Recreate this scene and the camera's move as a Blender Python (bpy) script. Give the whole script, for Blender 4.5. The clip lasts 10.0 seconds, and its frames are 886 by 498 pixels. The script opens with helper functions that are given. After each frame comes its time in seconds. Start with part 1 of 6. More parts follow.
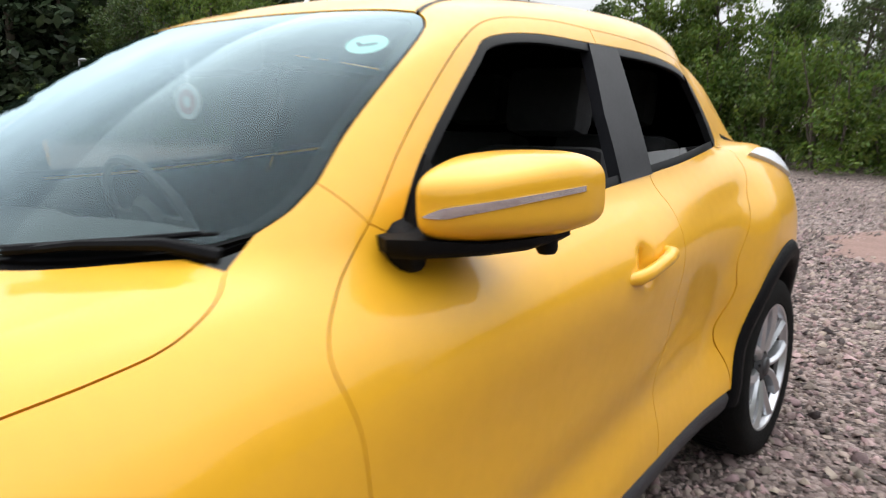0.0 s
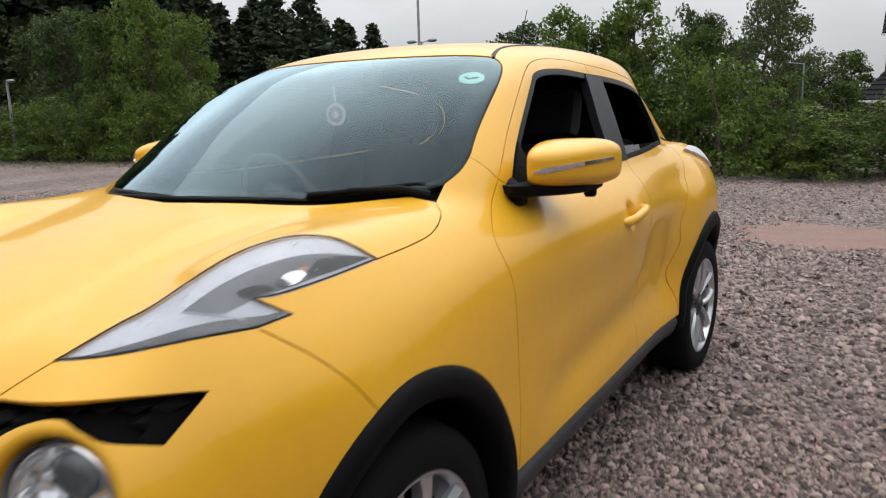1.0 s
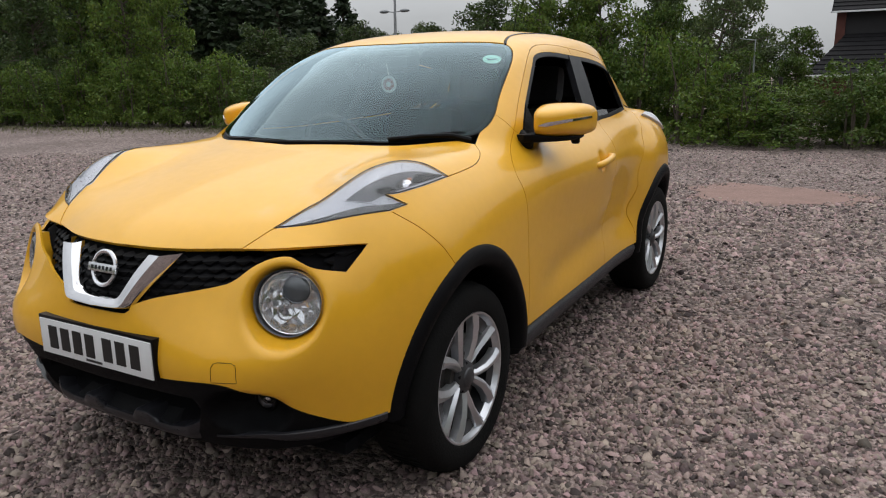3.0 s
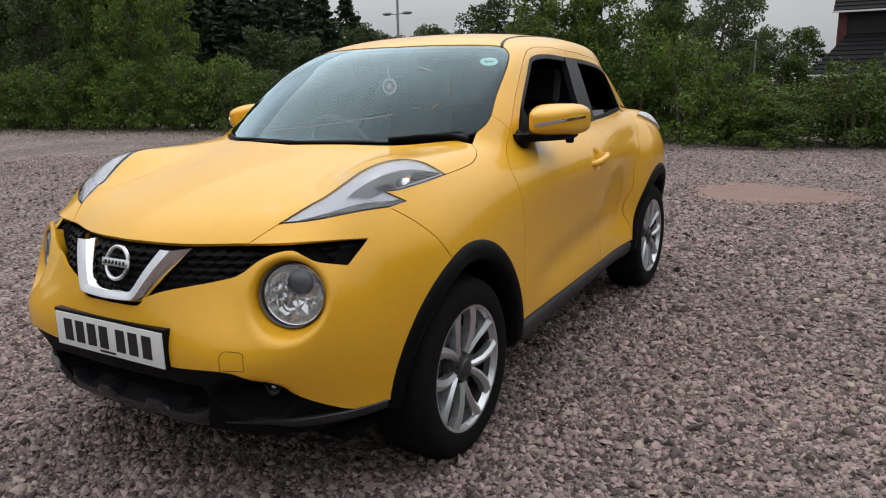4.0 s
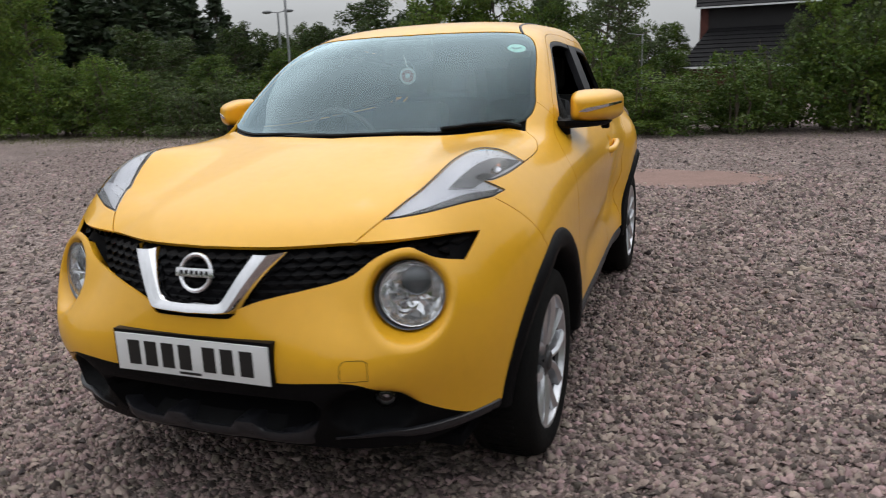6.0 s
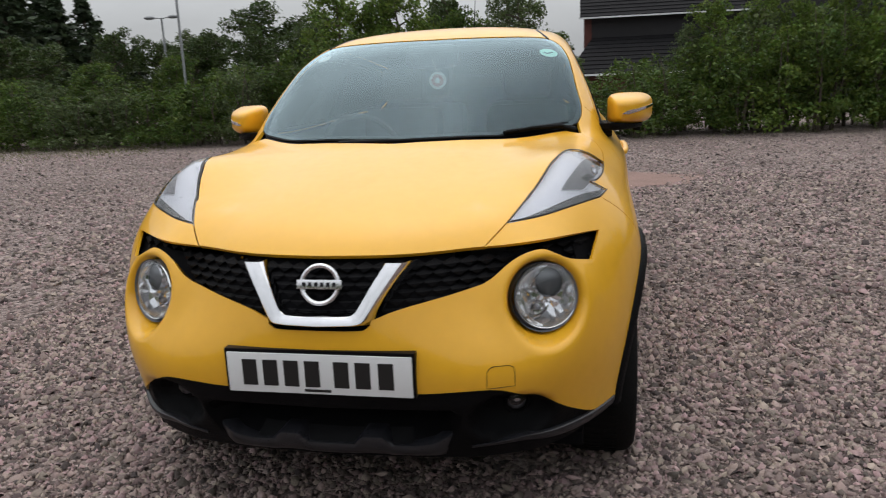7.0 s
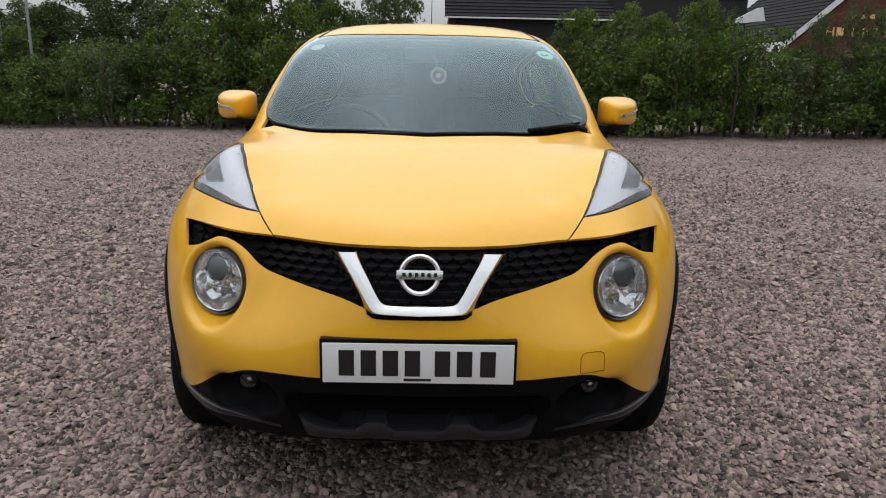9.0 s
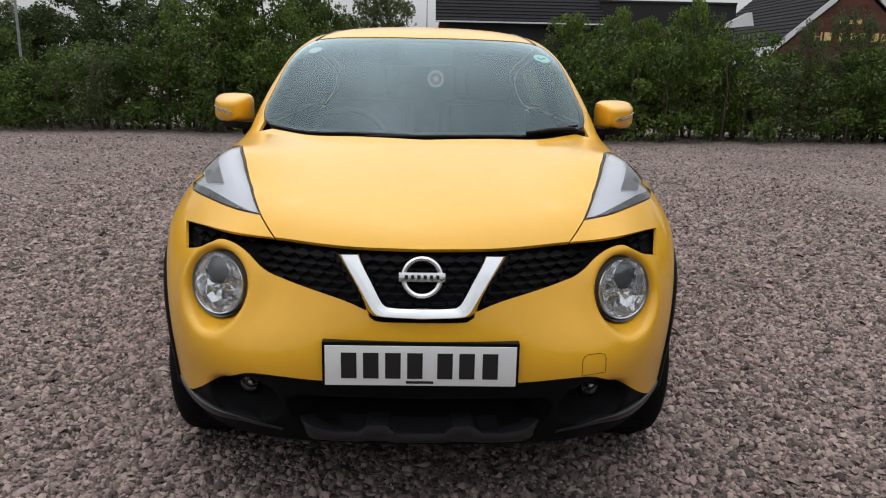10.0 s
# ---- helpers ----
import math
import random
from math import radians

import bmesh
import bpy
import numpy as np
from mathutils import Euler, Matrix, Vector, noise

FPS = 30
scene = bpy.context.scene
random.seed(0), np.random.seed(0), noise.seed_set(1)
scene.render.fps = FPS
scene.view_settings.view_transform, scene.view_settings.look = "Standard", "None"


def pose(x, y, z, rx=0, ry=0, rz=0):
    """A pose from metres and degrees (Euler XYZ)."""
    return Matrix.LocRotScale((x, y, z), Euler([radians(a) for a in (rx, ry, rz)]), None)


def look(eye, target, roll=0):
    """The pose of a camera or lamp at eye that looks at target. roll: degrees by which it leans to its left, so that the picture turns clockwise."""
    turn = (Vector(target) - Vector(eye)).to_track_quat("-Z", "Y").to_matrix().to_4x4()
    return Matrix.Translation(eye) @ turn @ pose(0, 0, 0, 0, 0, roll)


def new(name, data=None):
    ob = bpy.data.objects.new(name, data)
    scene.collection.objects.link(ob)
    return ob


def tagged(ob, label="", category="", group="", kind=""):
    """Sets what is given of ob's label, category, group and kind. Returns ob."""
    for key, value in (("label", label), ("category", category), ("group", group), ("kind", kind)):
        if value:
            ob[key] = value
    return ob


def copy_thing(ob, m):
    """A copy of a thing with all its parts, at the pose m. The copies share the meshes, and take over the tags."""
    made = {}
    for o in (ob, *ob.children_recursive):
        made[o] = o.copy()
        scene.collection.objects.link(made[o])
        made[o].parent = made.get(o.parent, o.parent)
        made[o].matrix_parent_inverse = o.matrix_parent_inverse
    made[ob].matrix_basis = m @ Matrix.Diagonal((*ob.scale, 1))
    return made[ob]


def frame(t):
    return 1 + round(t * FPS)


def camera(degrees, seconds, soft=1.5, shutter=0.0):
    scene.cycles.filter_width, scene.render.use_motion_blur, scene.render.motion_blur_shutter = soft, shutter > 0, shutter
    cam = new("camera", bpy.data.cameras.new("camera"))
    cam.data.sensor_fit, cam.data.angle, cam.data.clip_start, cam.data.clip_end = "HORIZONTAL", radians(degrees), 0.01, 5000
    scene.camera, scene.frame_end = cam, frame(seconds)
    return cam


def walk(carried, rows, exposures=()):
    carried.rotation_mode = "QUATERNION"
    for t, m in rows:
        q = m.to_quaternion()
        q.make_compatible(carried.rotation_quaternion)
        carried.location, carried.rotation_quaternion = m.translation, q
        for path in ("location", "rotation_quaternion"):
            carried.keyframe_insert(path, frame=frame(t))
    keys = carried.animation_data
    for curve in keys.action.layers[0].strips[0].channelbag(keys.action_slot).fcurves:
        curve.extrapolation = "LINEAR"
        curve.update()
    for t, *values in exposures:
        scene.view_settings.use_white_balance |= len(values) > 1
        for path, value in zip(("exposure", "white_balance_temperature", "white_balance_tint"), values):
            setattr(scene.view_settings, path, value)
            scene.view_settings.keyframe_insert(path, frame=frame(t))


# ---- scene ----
cam = camera(61.4, 10.0, soft=1.1, shutter=0.5)
PATH = [
    (0, (1.526, 0.647, 1.33), (0.296, 2.169, 0.917), -1.03),
    (0.5, (1.673, 0.129, 1.341), (0.509, 1.714, 0.979), 0.51),
    (1, (1.712, -0.337, 1.332), (0.642, 1.311, 0.959), -1.61),
    (1.5, (1.841, -0.683, 1.351), (0.794, 0.969, 0.934), -1.52),
    (2, (1.908, -0.94, 1.351), (0.88, 0.725, 0.936), -0.71),
    (2.5, (1.944, -1.157, 1.352), (0.954, 0.525, 0.915), -1.04),
    (3, (1.996, -1.285, 1.353), (1.015, 0.398, 0.9), -0.95),
    (4.5, (2.077, -1.376, 1.355), (1.083, 0.301, 0.908), -1.31),
    (5, (1.993, -1.392, 1.347), (1.012, 0.294, 0.904), -1.13),
    (5.5, (1.71, -1.442, 1.332), (0.883, 0.323, 0.882), -0.79),
    (5.7, (1.587, -1.496, 1.326), (0.814, 0.291, 0.868), -1.4),
    (7, (0.72, -1.75, 1.338), (0.331, 0.159, 0.886), -2.4),
    (7.5, (0.468, -1.797, 1.332), (0.208, 0.13, 0.866), -1.02),
    (8, (0.248, -1.854, 1.365), (0.107, 0.087, 0.906), -0.5),
    (8.5, (0.124, -1.858, 1.357), (0.092, 0.091, 0.908), 0.64),
    (9, (0.038, -1.876, 1.356), (0.062, 0.067, 0.882), 1.07),
    (9.5, (0.012, -1.883, 1.353), (0.067, 0.062, 0.889), 1.38),
    (10, (0.005, -1.88, 1.353), (0.055, 0.065, 0.889), 1.19),
]
EXPOSURES = [(0.0, 0.66), (0.5, 0.48), (1.0, 0.20), (1.5, 0.0), (2.0, -0.04), (2.5, -0.07), (3.0, -0.07), (4.5, -0.06), (7.0, -0.06), (10.0, -0.05)]
walk(cam, [(t, look(eye, target, roll)) for t, eye, target, roll in PATH], EXPOSURES)

# ---- sky and sun: a bright, closed cloud cover ----
world = bpy.data.worlds.new("overcast_sky")
scene.world = world
world.use_nodes = True
wt = world.node_tree
wt.nodes.clear()


def wnode(kind, **sets):
    n = wt.nodes.new(kind)
    for k, v in sets.items():
        n.inputs[k].default_value = v
    return n


sky = wt.nodes.new("ShaderNodeTexSky")
sky.sky_type, sky.sun_disc = "NISHITA", False
sky.sun_elevation, sky.sun_rotation = radians(66), radians(345)
sky.air_density, sky.dust_density, sky.ozone_density = 1.0, 4.0, 1.0
grey = wnode("ShaderNodeHueSaturation", Saturation=0.2, Value=0.25)
wcoord = wt.nodes.new("ShaderNodeTexCoord")
wmap = wnode("ShaderNodeMapping", Scale=(1.0, 1.0, 2.0))
cloud = wnode("ShaderNodeTexNoise", Scale=2.0, Detail=6.0, Roughness=0.55, Distortion=0.6)
# cloud cover: brighter overhead than at the horizon, as closed cloud is
up = wt.nodes.new("ShaderNodeSeparateXYZ")
lift_ = wt.nodes.new("ShaderNodeMapRange")
lift_.inputs["To Min"].default_value, lift_.inputs["To Max"].default_value = 2.5, 9.1
shade_ = wt.nodes.new("ShaderNodeMapRange")
shade_.inputs["From Min"].default_value, shade_.inputs["From Max"].default_value = 0.3, 0.7
shade_.inputs["To Min"].default_value, shade_.inputs["To Max"].default_value = 0.78, 1.16
both = wt.nodes.new("ShaderNodeMath")
both.operation = "MULTIPLY"
tone = wnode("ShaderNodeVectorMath")
tone.operation = "SCALE"
tone.inputs[0].default_value = (0.96, 1.0, 1.045)
add_ = wt.nodes.new("ShaderNodeVectorMath")
add_.operation = "ADD"
back = wnode("ShaderNodeBackground", Strength=0.15)
out = wt.nodes.new("ShaderNodeOutputWorld")
wt.links.new(sky.outputs["Color"], grey.inputs["Color"])
wt.links.new(wcoord.outputs["Generated"], wmap.inputs["Vector"])
wt.links.new(wcoord.outputs["Generated"], up.inputs[0])
wt.links.new(up.outputs["Z"], lift_.inputs["Value"])
wt.links.new(wmap.outputs["Vector"], cloud.inputs["Vector"])
wt.links.new(cloud.outputs["Fac"], shade_.inputs["Value"])
wt.links.new(lift_.outputs["Result"], both.inputs[0])
wt.links.new(shade_.outputs["Result"], both.inputs[1])
wt.links.new(both.outputs[0], tone.inputs["Scale"])
wt.links.new(tone.outputs[0], add_.inputs[0])
wt.links.new(grey.outputs["Color"], add_.inputs[1])
wt.links.new(add_.outputs[0], back.inputs["Color"])
wt.links.new(back.outputs["Background"], out.inputs["Surface"])

sun_data = bpy.data.lights.new("sun", "SUN")
sun_data.energy, sun_data.angle, sun_data.color = 0.88, radians(95), (1.0, 0.97, 0.92)
sun = new("sun", sun_data)
sun.matrix_world = look((-2, 8, 20), (0, 0, 0))
scene.view_settings.exposure = 0.0

# ---- materials ----
def material(name, color, rough=0.5, metal=0.0, vary=0.0, scale=8.0, bump=0.0, bump_scale=60.0, tint=None, coat=0.0, spec=0.5, island=0.0, lot=0.0):
    """A surface with colour patches (vary, scale), fine relief (bump) and, where wanted, another tone for each island or object."""
    m = bpy.data.materials.new(name)
    m.use_nodes = True
    t = m.node_tree
    b = t.nodes["Principled BSDF"]
    b.inputs["Roughness"].default_value, b.inputs["Metallic"].default_value = rough, metal
    b.inputs["Specular IOR Level"].default_value = spec
    b.inputs["Coat Weight"].default_value, b.inputs["Coat Roughness"].default_value = coat, 0.04
    b.inputs["Base Color"].default_value = (*color, 1)
    co = t.nodes.new("ShaderNodeTexCoord")
    last = None
    if vary:
        n1, n2 = t.nodes.new("ShaderNodeTexNoise"), t.nodes.new("ShaderNodeTexNoise")
        n1.inputs["Scale"].default_value, n1.inputs["Detail"].default_value = scale, 5
        n2.inputs["Scale"].default_value, n2.inputs["Detail"].default_value = scale * 9, 3
        add = t.nodes.new("ShaderNodeMath")
        add.operation = "ADD"
        half = t.nodes.new("ShaderNodeMath")
        half.operation, half.inputs[1].default_value = "MULTIPLY", 0.5
        mix = t.nodes.new("ShaderNodeMix")
        mix.data_type = "RGBA"
        other = tint or tuple(c * (1 - vary) for c in color)
        mix.inputs["A"].default_value, mix.inputs["B"].default_value = (*color, 1), (*other, 1)
        ramp_ = t.nodes.new("ShaderNodeMapRange")
        ramp_.inputs["From Min"].default_value, ramp_.inputs["From Max"].default_value = 0.36, 0.66
        for n in (n1, n2):
            t.links.new(co.outputs["Object"], n.inputs["Vector"])
        t.links.new(n1.outputs["Fac"], add.inputs[0])
        t.links.new(n2.outputs["Fac"], add.inputs[1])
        t.links.new(add.outputs[0], half.inputs[0])
        t.links.new(half.outputs[0], ramp_.inputs["Value"])
        t.links.new(ramp_.outputs["Result"], mix.inputs["Factor"])
        last = mix.outputs["Result"]
        rr = t.nodes.new("ShaderNodeMapRange")
        rr.inputs["To Min"].default_value, rr.inputs["To Max"].default_value = max(rough - 0.06, 0.02), min(rough + 0.08, 1)
        t.links.new(half.outputs[0], rr.inputs["Value"])
        t.links.new(rr.outputs["Result"], b.inputs["Roughness"])
    for amount, kind in ((island, "ShaderNodeNewGeometry"), (lot, "ShaderNodeObjectInfo")):
        if not amount:
            continue
        g = t.nodes.new(kind)
        sock = g.outputs["Random Per Island"] if kind == "ShaderNodeNewGeometry" else g.outputs["Random"]
        mr = t.nodes.new("ShaderNodeMapRange")
        mr.inputs["To Min"].default_value, mr.inputs["To Max"].default_value = 1 - amount, 1 + amount
        t.links.new(sock, mr.inputs["Value"])
        hs = t.nodes.new("ShaderNodeHueSaturation")
        hs.inputs["Color"].default_value = (*color, 1)
        if last is not None:
            t.links.new(last, hs.inputs["Color"])
        t.links.new(mr.outputs["Result"], hs.inputs["Value"])
        hh = t.nodes.new("ShaderNodeMapRange")
        hh.inputs["To Min"].default_value, hh.inputs["To Max"].default_value = 0.5 - amount * 0.05, 0.5 + amount * 0.05
        mul = t.nodes.new("ShaderNodeMath")
        mul.operation, mul.inputs[1].default_value = "MULTIPLY", 7.31
        fr = t.nodes.new("ShaderNodeMath")
        fr.operation = "FRACT"
        t.links.new(sock, mul.inputs[0])
        t.links.new(mul.outputs[0], fr.inputs[0])
        t.links.new(fr.outputs[0], hh.inputs["Value"])
        t.links.new(hh.outputs["Result"], hs.inputs["Hue"])
        last = hs.outputs["Color"]
    if last is not None:
        t.links.new(last, b.inputs["Base Color"])
    if bump:
        nb, bp = t.nodes.new("ShaderNodeTexNoise"), t.nodes.new("ShaderNodeBump")
        nb.inputs["Scale"].default_value, nb.inputs["Detail"].default_value = bump_scale, 4
        bp.inputs["Strength"].default_value, bp.inputs["Distance"].default_value = bump, 0.01
        t.links.new(co.outputs["Object"], nb.inputs["Vector"])
        t.links.new(nb.outputs["Fac"], bp.inputs["Height"])
        t.links.new(bp.outputs["Normal"], b.inputs["Normal"])
    return m


def glass(name, tint, ior=1.5, rough=0.02, gain=1.0, sheen=(1.0, 1.0, 1.0)):
    """A pane: tinted see-through with a real surface reflection."""
    m = bpy.data.materials.new(name)
    m.use_nodes = True
    t = m.node_tree
    t.nodes.clear()
    o, mix, fr = t.nodes.new("ShaderNodeOutputMaterial"), t.nodes.new("ShaderNodeMixShader"), t.nodes.new("ShaderNodeFresnel")
    tr, gl = t.nodes.new("ShaderNodeBsdfTransparent"), t.nodes.new("ShaderNodeBsdfGlossy")
    tr.inputs["Color"].default_value = (*tint, 1)
    gl.inputs["Roughness"].default_value = rough
    gl.inputs["Color"].default_value = (*sheen, 1)
    fr.inputs["IOR"].default_value = ior
    mul = t.nodes.new("ShaderNodeMath")
    mul.operation, mul.use_clamp, mul.inputs[1].default_value = "MULTIPLY", True, gain
    t.links.new(fr.outputs[0], mul.inputs[0])
    t.links.new(mul.outputs[0], mix.inputs[0])
    t.links.new(tr.outputs[0], mix.inputs[1])
    t.links.new(gl.outputs[0], mix.inputs[2])
    t.links.new(mix.outputs[0], o.inputs["Surface"])
    return m


PAINT = material("yellow_car_paint", (0.80, 0.410, 0.016), 0.42, vary=0.05, scale=3.0, coat=0.6, spec=0.35)
PAINT.node_tree.nodes["Principled BSDF"].inputs["Coat Roughness"].default_value = 0.07
BLACK = material("black_textured_plastic", (0.004, 0.004, 0.005), 0.55, vary=0.3, scale=20, bump=0.25, bump_scale=400, spec=0.10)
# lining tone; the disc behind the spokes takes it as painted shade
DARK = material("dark_lining_and_shade", (0.004, 0.004, 0.005), 0.9, spec=0.1, vary=0.3, scale=6)
GLOSS = material("gloss_black_trim", (0.004, 0.004, 0.005), 0.35, vary=0.2, scale=10, spec=0.12)
PILLAR = material("dark_grey_pillar_film", (0.013, 0.013, 0.016), 0.40, vary=0.2, scale=14, spec=0.25)
FACET = material("lamp_facets", (0.98, 0.98, 0.98), 0.07, metal=0.85, vary=0.10, scale=60)
PROJECTOR = material("projector_glass", (0.10, 0.105, 0.115), 0.08, vary=0.1, scale=30, coat=1.0)
LIPBLACK = material("smooth_black_plastic", (0.019, 0.019, 0.023), 0.28, vary=0.2, scale=20, spec=0.45)
LAMPWALL = material("dark_grey_lamp_wall", (0.20, 0.205, 0.225), 0.3, vary=0.25, scale=25)
SATIN = material("satin_silver", (0.78, 0.78, 0.80), 0.26, metal=1.0, vary=0.08, scale=40)
LAMPDARK = material("smoked_lamp_edge", (0.045, 0.046, 0.052), 0.25, vary=0.3, scale=50, coat=0.6)
DRLPOCKET = material("dark_lamp_pocket", (0.17, 0.17, 0.19), 0.3, metal=0.3, vary=0.45, scale=45)
POCKET = material("grey_lamp_pocket", (0.46, 0.46, 0.50), 0.35, metal=0.3, vary=0.4, scale=60)
SILL = material("dark_grey_sill_plastic", (0.030, 0.031, 0.036), 0.45, spec=0.4, vary=0.25, scale=15, bump=0.2, bump_scale=300)
RUBBER = material("tyre_rubber", (0.006, 0.006, 0.006), 0.8, vary=0.4, scale=12, tint=(0.009, 0.0087, 0.0085), bump=0.3, bump_scale=120, spec=0.10)
ALLOY = material("machined_alloy", (0.66, 0.67, 0.70), 0.34, metal=0.9, vary=0.12, scale=30)
# grey of hub cap and webs; on the barrel it stands for shade
ALLOY_DARK = material("grey_alloy_and_shaded_barrel", (0.07, 0.07, 0.075), 0.45, metal=0.6, vary=0.2, scale=30)
DISC = material("brake_disc_iron", (0.12, 0.115, 0.11), 0.45, metal=0.8, vary=0.3, scale=40)
CHROME = material("chrome", (0.66, 0.66, 0.68), 0.06, metal=1.0, vary=0.05, scale=60)
REFLECT = material("lamp_reflector", (0.85, 0.85, 0.87), 0.10, metal=1.0, vary=0.1, scale=40)
LAMPIN = material("lamp_inner_silver", (0.70, 0.71, 0.76), 0.28, vary=0.2, scale=40, metal=0.2, bump=0.3, bump_scale=220)
BEAD = material("rain_bead", (0.9, 0.92, 0.95), 0.03, spec=0.6)
BEAD.node_tree.nodes["Principled BSDF"].inputs["Transmission Weight"].default_value = 0.75
BEAD.node_tree.nodes["Principled BSDF"].inputs["IOR"].default_value = 1.33
LENS = glass("clear_lamp_lens", (0.93, 0.94, 0.96), 1.5, 0.03)
SCREEN_GLASS = glass("green_tinted_screen_glass", (0.66, 0.75, 0.74), 1.2, 0.01, 3.0, (0.68, 0.87, 0.95))
SIDE_GLASS = glass("dark_tinted_side_glass", (0.42, 0.45, 0.45), 1.5, 0.01)
PLATE = material("white_plate", (0.78, 0.79, 0.80), 0.35, vary=0.04, scale=25)
INK = material("black_ink", (0.01, 0.01, 0.01), 0.5, vary=0.1, scale=20)
SEAT = material("black_seat_fabric", (0.034, 0.034, 0.037), 0.9, vary=0.3, scale=40, bump=0.3, bump_scale=500)
TRIM = material("grey_dashboard_plastic", (0.075, 0.075, 0.08), 0.6, vary=0.2, scale=30, bump=0.2, bump_scale=300)
AMBER = material("amber_bulb", (0.60, 0.25, 0.14), 0.3, vary=0.1, scale=30)
MINT = material("mint_sticker", (0.45, 0.78, 0.68), 0.5, vary=0.08, scale=60)
CREAM = material("pale_card", (0.60, 0.59, 0.57), 0.6, vary=0.15, scale=60)
REDINK = material("red_print", (0.42, 0.20, 0.18), 0.5, vary=0.2, scale=60)

# ---- body form of the car: half-width, nose, bonnet, screen, glasshouse and roof as smooth fields ----
def cardinal(knots):
    """Natural cubic spline through unit values at each knot, sampled finely."""
    k = np.array(knots, float)
    n = len(k)
    h = np.diff(k)
    A = np.eye(n)
    R = np.zeros((n, n))
    for i in range(1, n - 1):
        A[i, i - 1], A[i, i], A[i, i + 1] = h[i - 1], 2 * (h[i - 1] + h[i]), h[i]
        R[i, i - 1], R[i, i], R[i, i + 1] = 6 / h[i - 1], -6 / h[i - 1] - 6 / h[i], 6 / h[i]
    M = np.linalg.solve(A, R)
    xs = np.linspace(k[0], k[-1], 1500)
    j = np.clip(np.searchsorted(k, xs) - 1, 0, n - 2)
    a, b = (k[j + 1] - xs) / h[j], (xs - k[j]) / h[j]
    out = np.zeros((len(xs), n))
    rows = np.arange(len(xs))
    out[rows, j] += a
    out[rows, j + 1] += b
    out += ((a**3 - a) * h[j] ** 2 / 6)[:, None] * M[j] + ((b**3 - b) * h[j] ** 2 / 6)[:, None] * M[j + 1]
    return k[0], k[-1], out


class Field:
    """A table of values over two axes, read as a smooth surface."""

    def __init__(self, us, vs, table):
        self.u, self.v, self.t = cardinal(us), cardinal(vs), np.array(table, float)
        (_, _, cu), (_, _, cv) = self.u, self.v
        self.grid = cu[::3] @ self.t @ cv[::3].T

    def __call__(self, u, v):
        (u0, u1, _), (v0, v1, _) = self.u, self.v
        n, m = self.grid.shape
        a = np.clip((u - u0) / (u1 - u0), 0, 1) * (n - 1)
        b = np.clip((v - v0) / (v1 - v0), 0, 1) * (m - 1)
        i, j = np.minimum(a.astype(int), n - 2), np.minimum(b.astype(int), m - 2)
        a, b = a - i, b - j
        g = self.grid
        return (g[i, j] * (1 - a) + g[i + 1, j] * a) * (1 - b) + (g[i, j + 1] * (1 - a) + g[i + 1, j + 1] * a) * b


WIDE = Field((0.3, 0.5, 0.84, 1.15, 1.6, 2.2, 2.8, 3.37, 3.8, 4.1), (0.2, 0.4, 0.6, 0.8, 0.95, 1.10), (
    (0.84, 0.86, 0.87, 0.85, 0.78, 0.66), (0.85, 0.875, 0.88, 0.865, 0.80, 0.69), (0.86, 0.885, 0.892, 0.88, 0.83, 0.72),
    (0.85, 0.878, 0.882, 0.875, 0.845, 0.75), (0.84, 0.862, 0.858, 0.866, 0.868, 0.785), (0.82, 0.838, 0.838, 0.858, 0.870, 0.785),
    (0.80, 0.825, 0.835, 0.86, 0.865, 0.775), (0.80, 0.84, 0.856, 0.866, 0.847, 0.735), (0.72, 0.755, 0.772, 0.778, 0.748, 0.655),
    (0.58, 0.61, 0.63, 0.635, 0.615, 0.53)))
NOSE = Field((0, 0.25, 0.5, 0.65, 0.75, 0.85, 0.95), (0.2, 0.35, 0.45, 0.58, 0.72, 0.86, 0.98, 1.1), (
    (0.156, 0.076, 0.046, 0.031, 0.056, 0.111, 0.206, 0.346), (0.166, 0.086, 0.056, 0.041, 0.086, 0.151, 0.246, 0.386),
    (0.216, 0.136, 0.101, 0.086, 0.176, 0.261, 0.346, 0.466), (0.286, 0.236, 0.206, 0.176, 0.251, 0.341, 0.416, 0.526),
    (0.396, 0.366, 0.336, 0.306, 0.341, 0.416, 0.486, 0.586), (0.586, 0.566, 0.546, 0.516, 0.516, 0.556, 0.626, 0.726),
    (0.836, 0.826, 0.816, 0.786, 0.776, 0.786, 0.816, 0.886)))
HOOD = Field((0.1, 0.25, 0.45, 0.7, 0.95, 1.25, 1.6, 2.6, 3.6, 4.1), (0, 0.25, 0.45, 0.6, 0.75, 0.88), (
    (0.872, 0.85, 0.812, 0.775, 0.715, 0.63), (0.935, 0.92, 0.89, 0.86, 0.80, 0.72), (0.995, 0.985, 0.973, 0.968, 0.905, 0.81),
    (1.052, 1.043, 1.04, 1.066, 1.020, 0.89), (1.097, 1.092, 1.08, 1.084, 1.048, 0.94), (1.122, 1.122, 1.118, 1.105, 1.075, 0.99),
    (1.13, 1.13, 1.13, 1.12, 1.10, 1.02), (1.12, 1.12, 1.12, 1.12, 1.10, 1.03), (1.12, 1.12, 1.12, 1.12, 1.10, 1.03),
    (1.05, 1.05, 1.05, 1.05, 1.03, 0.95)))
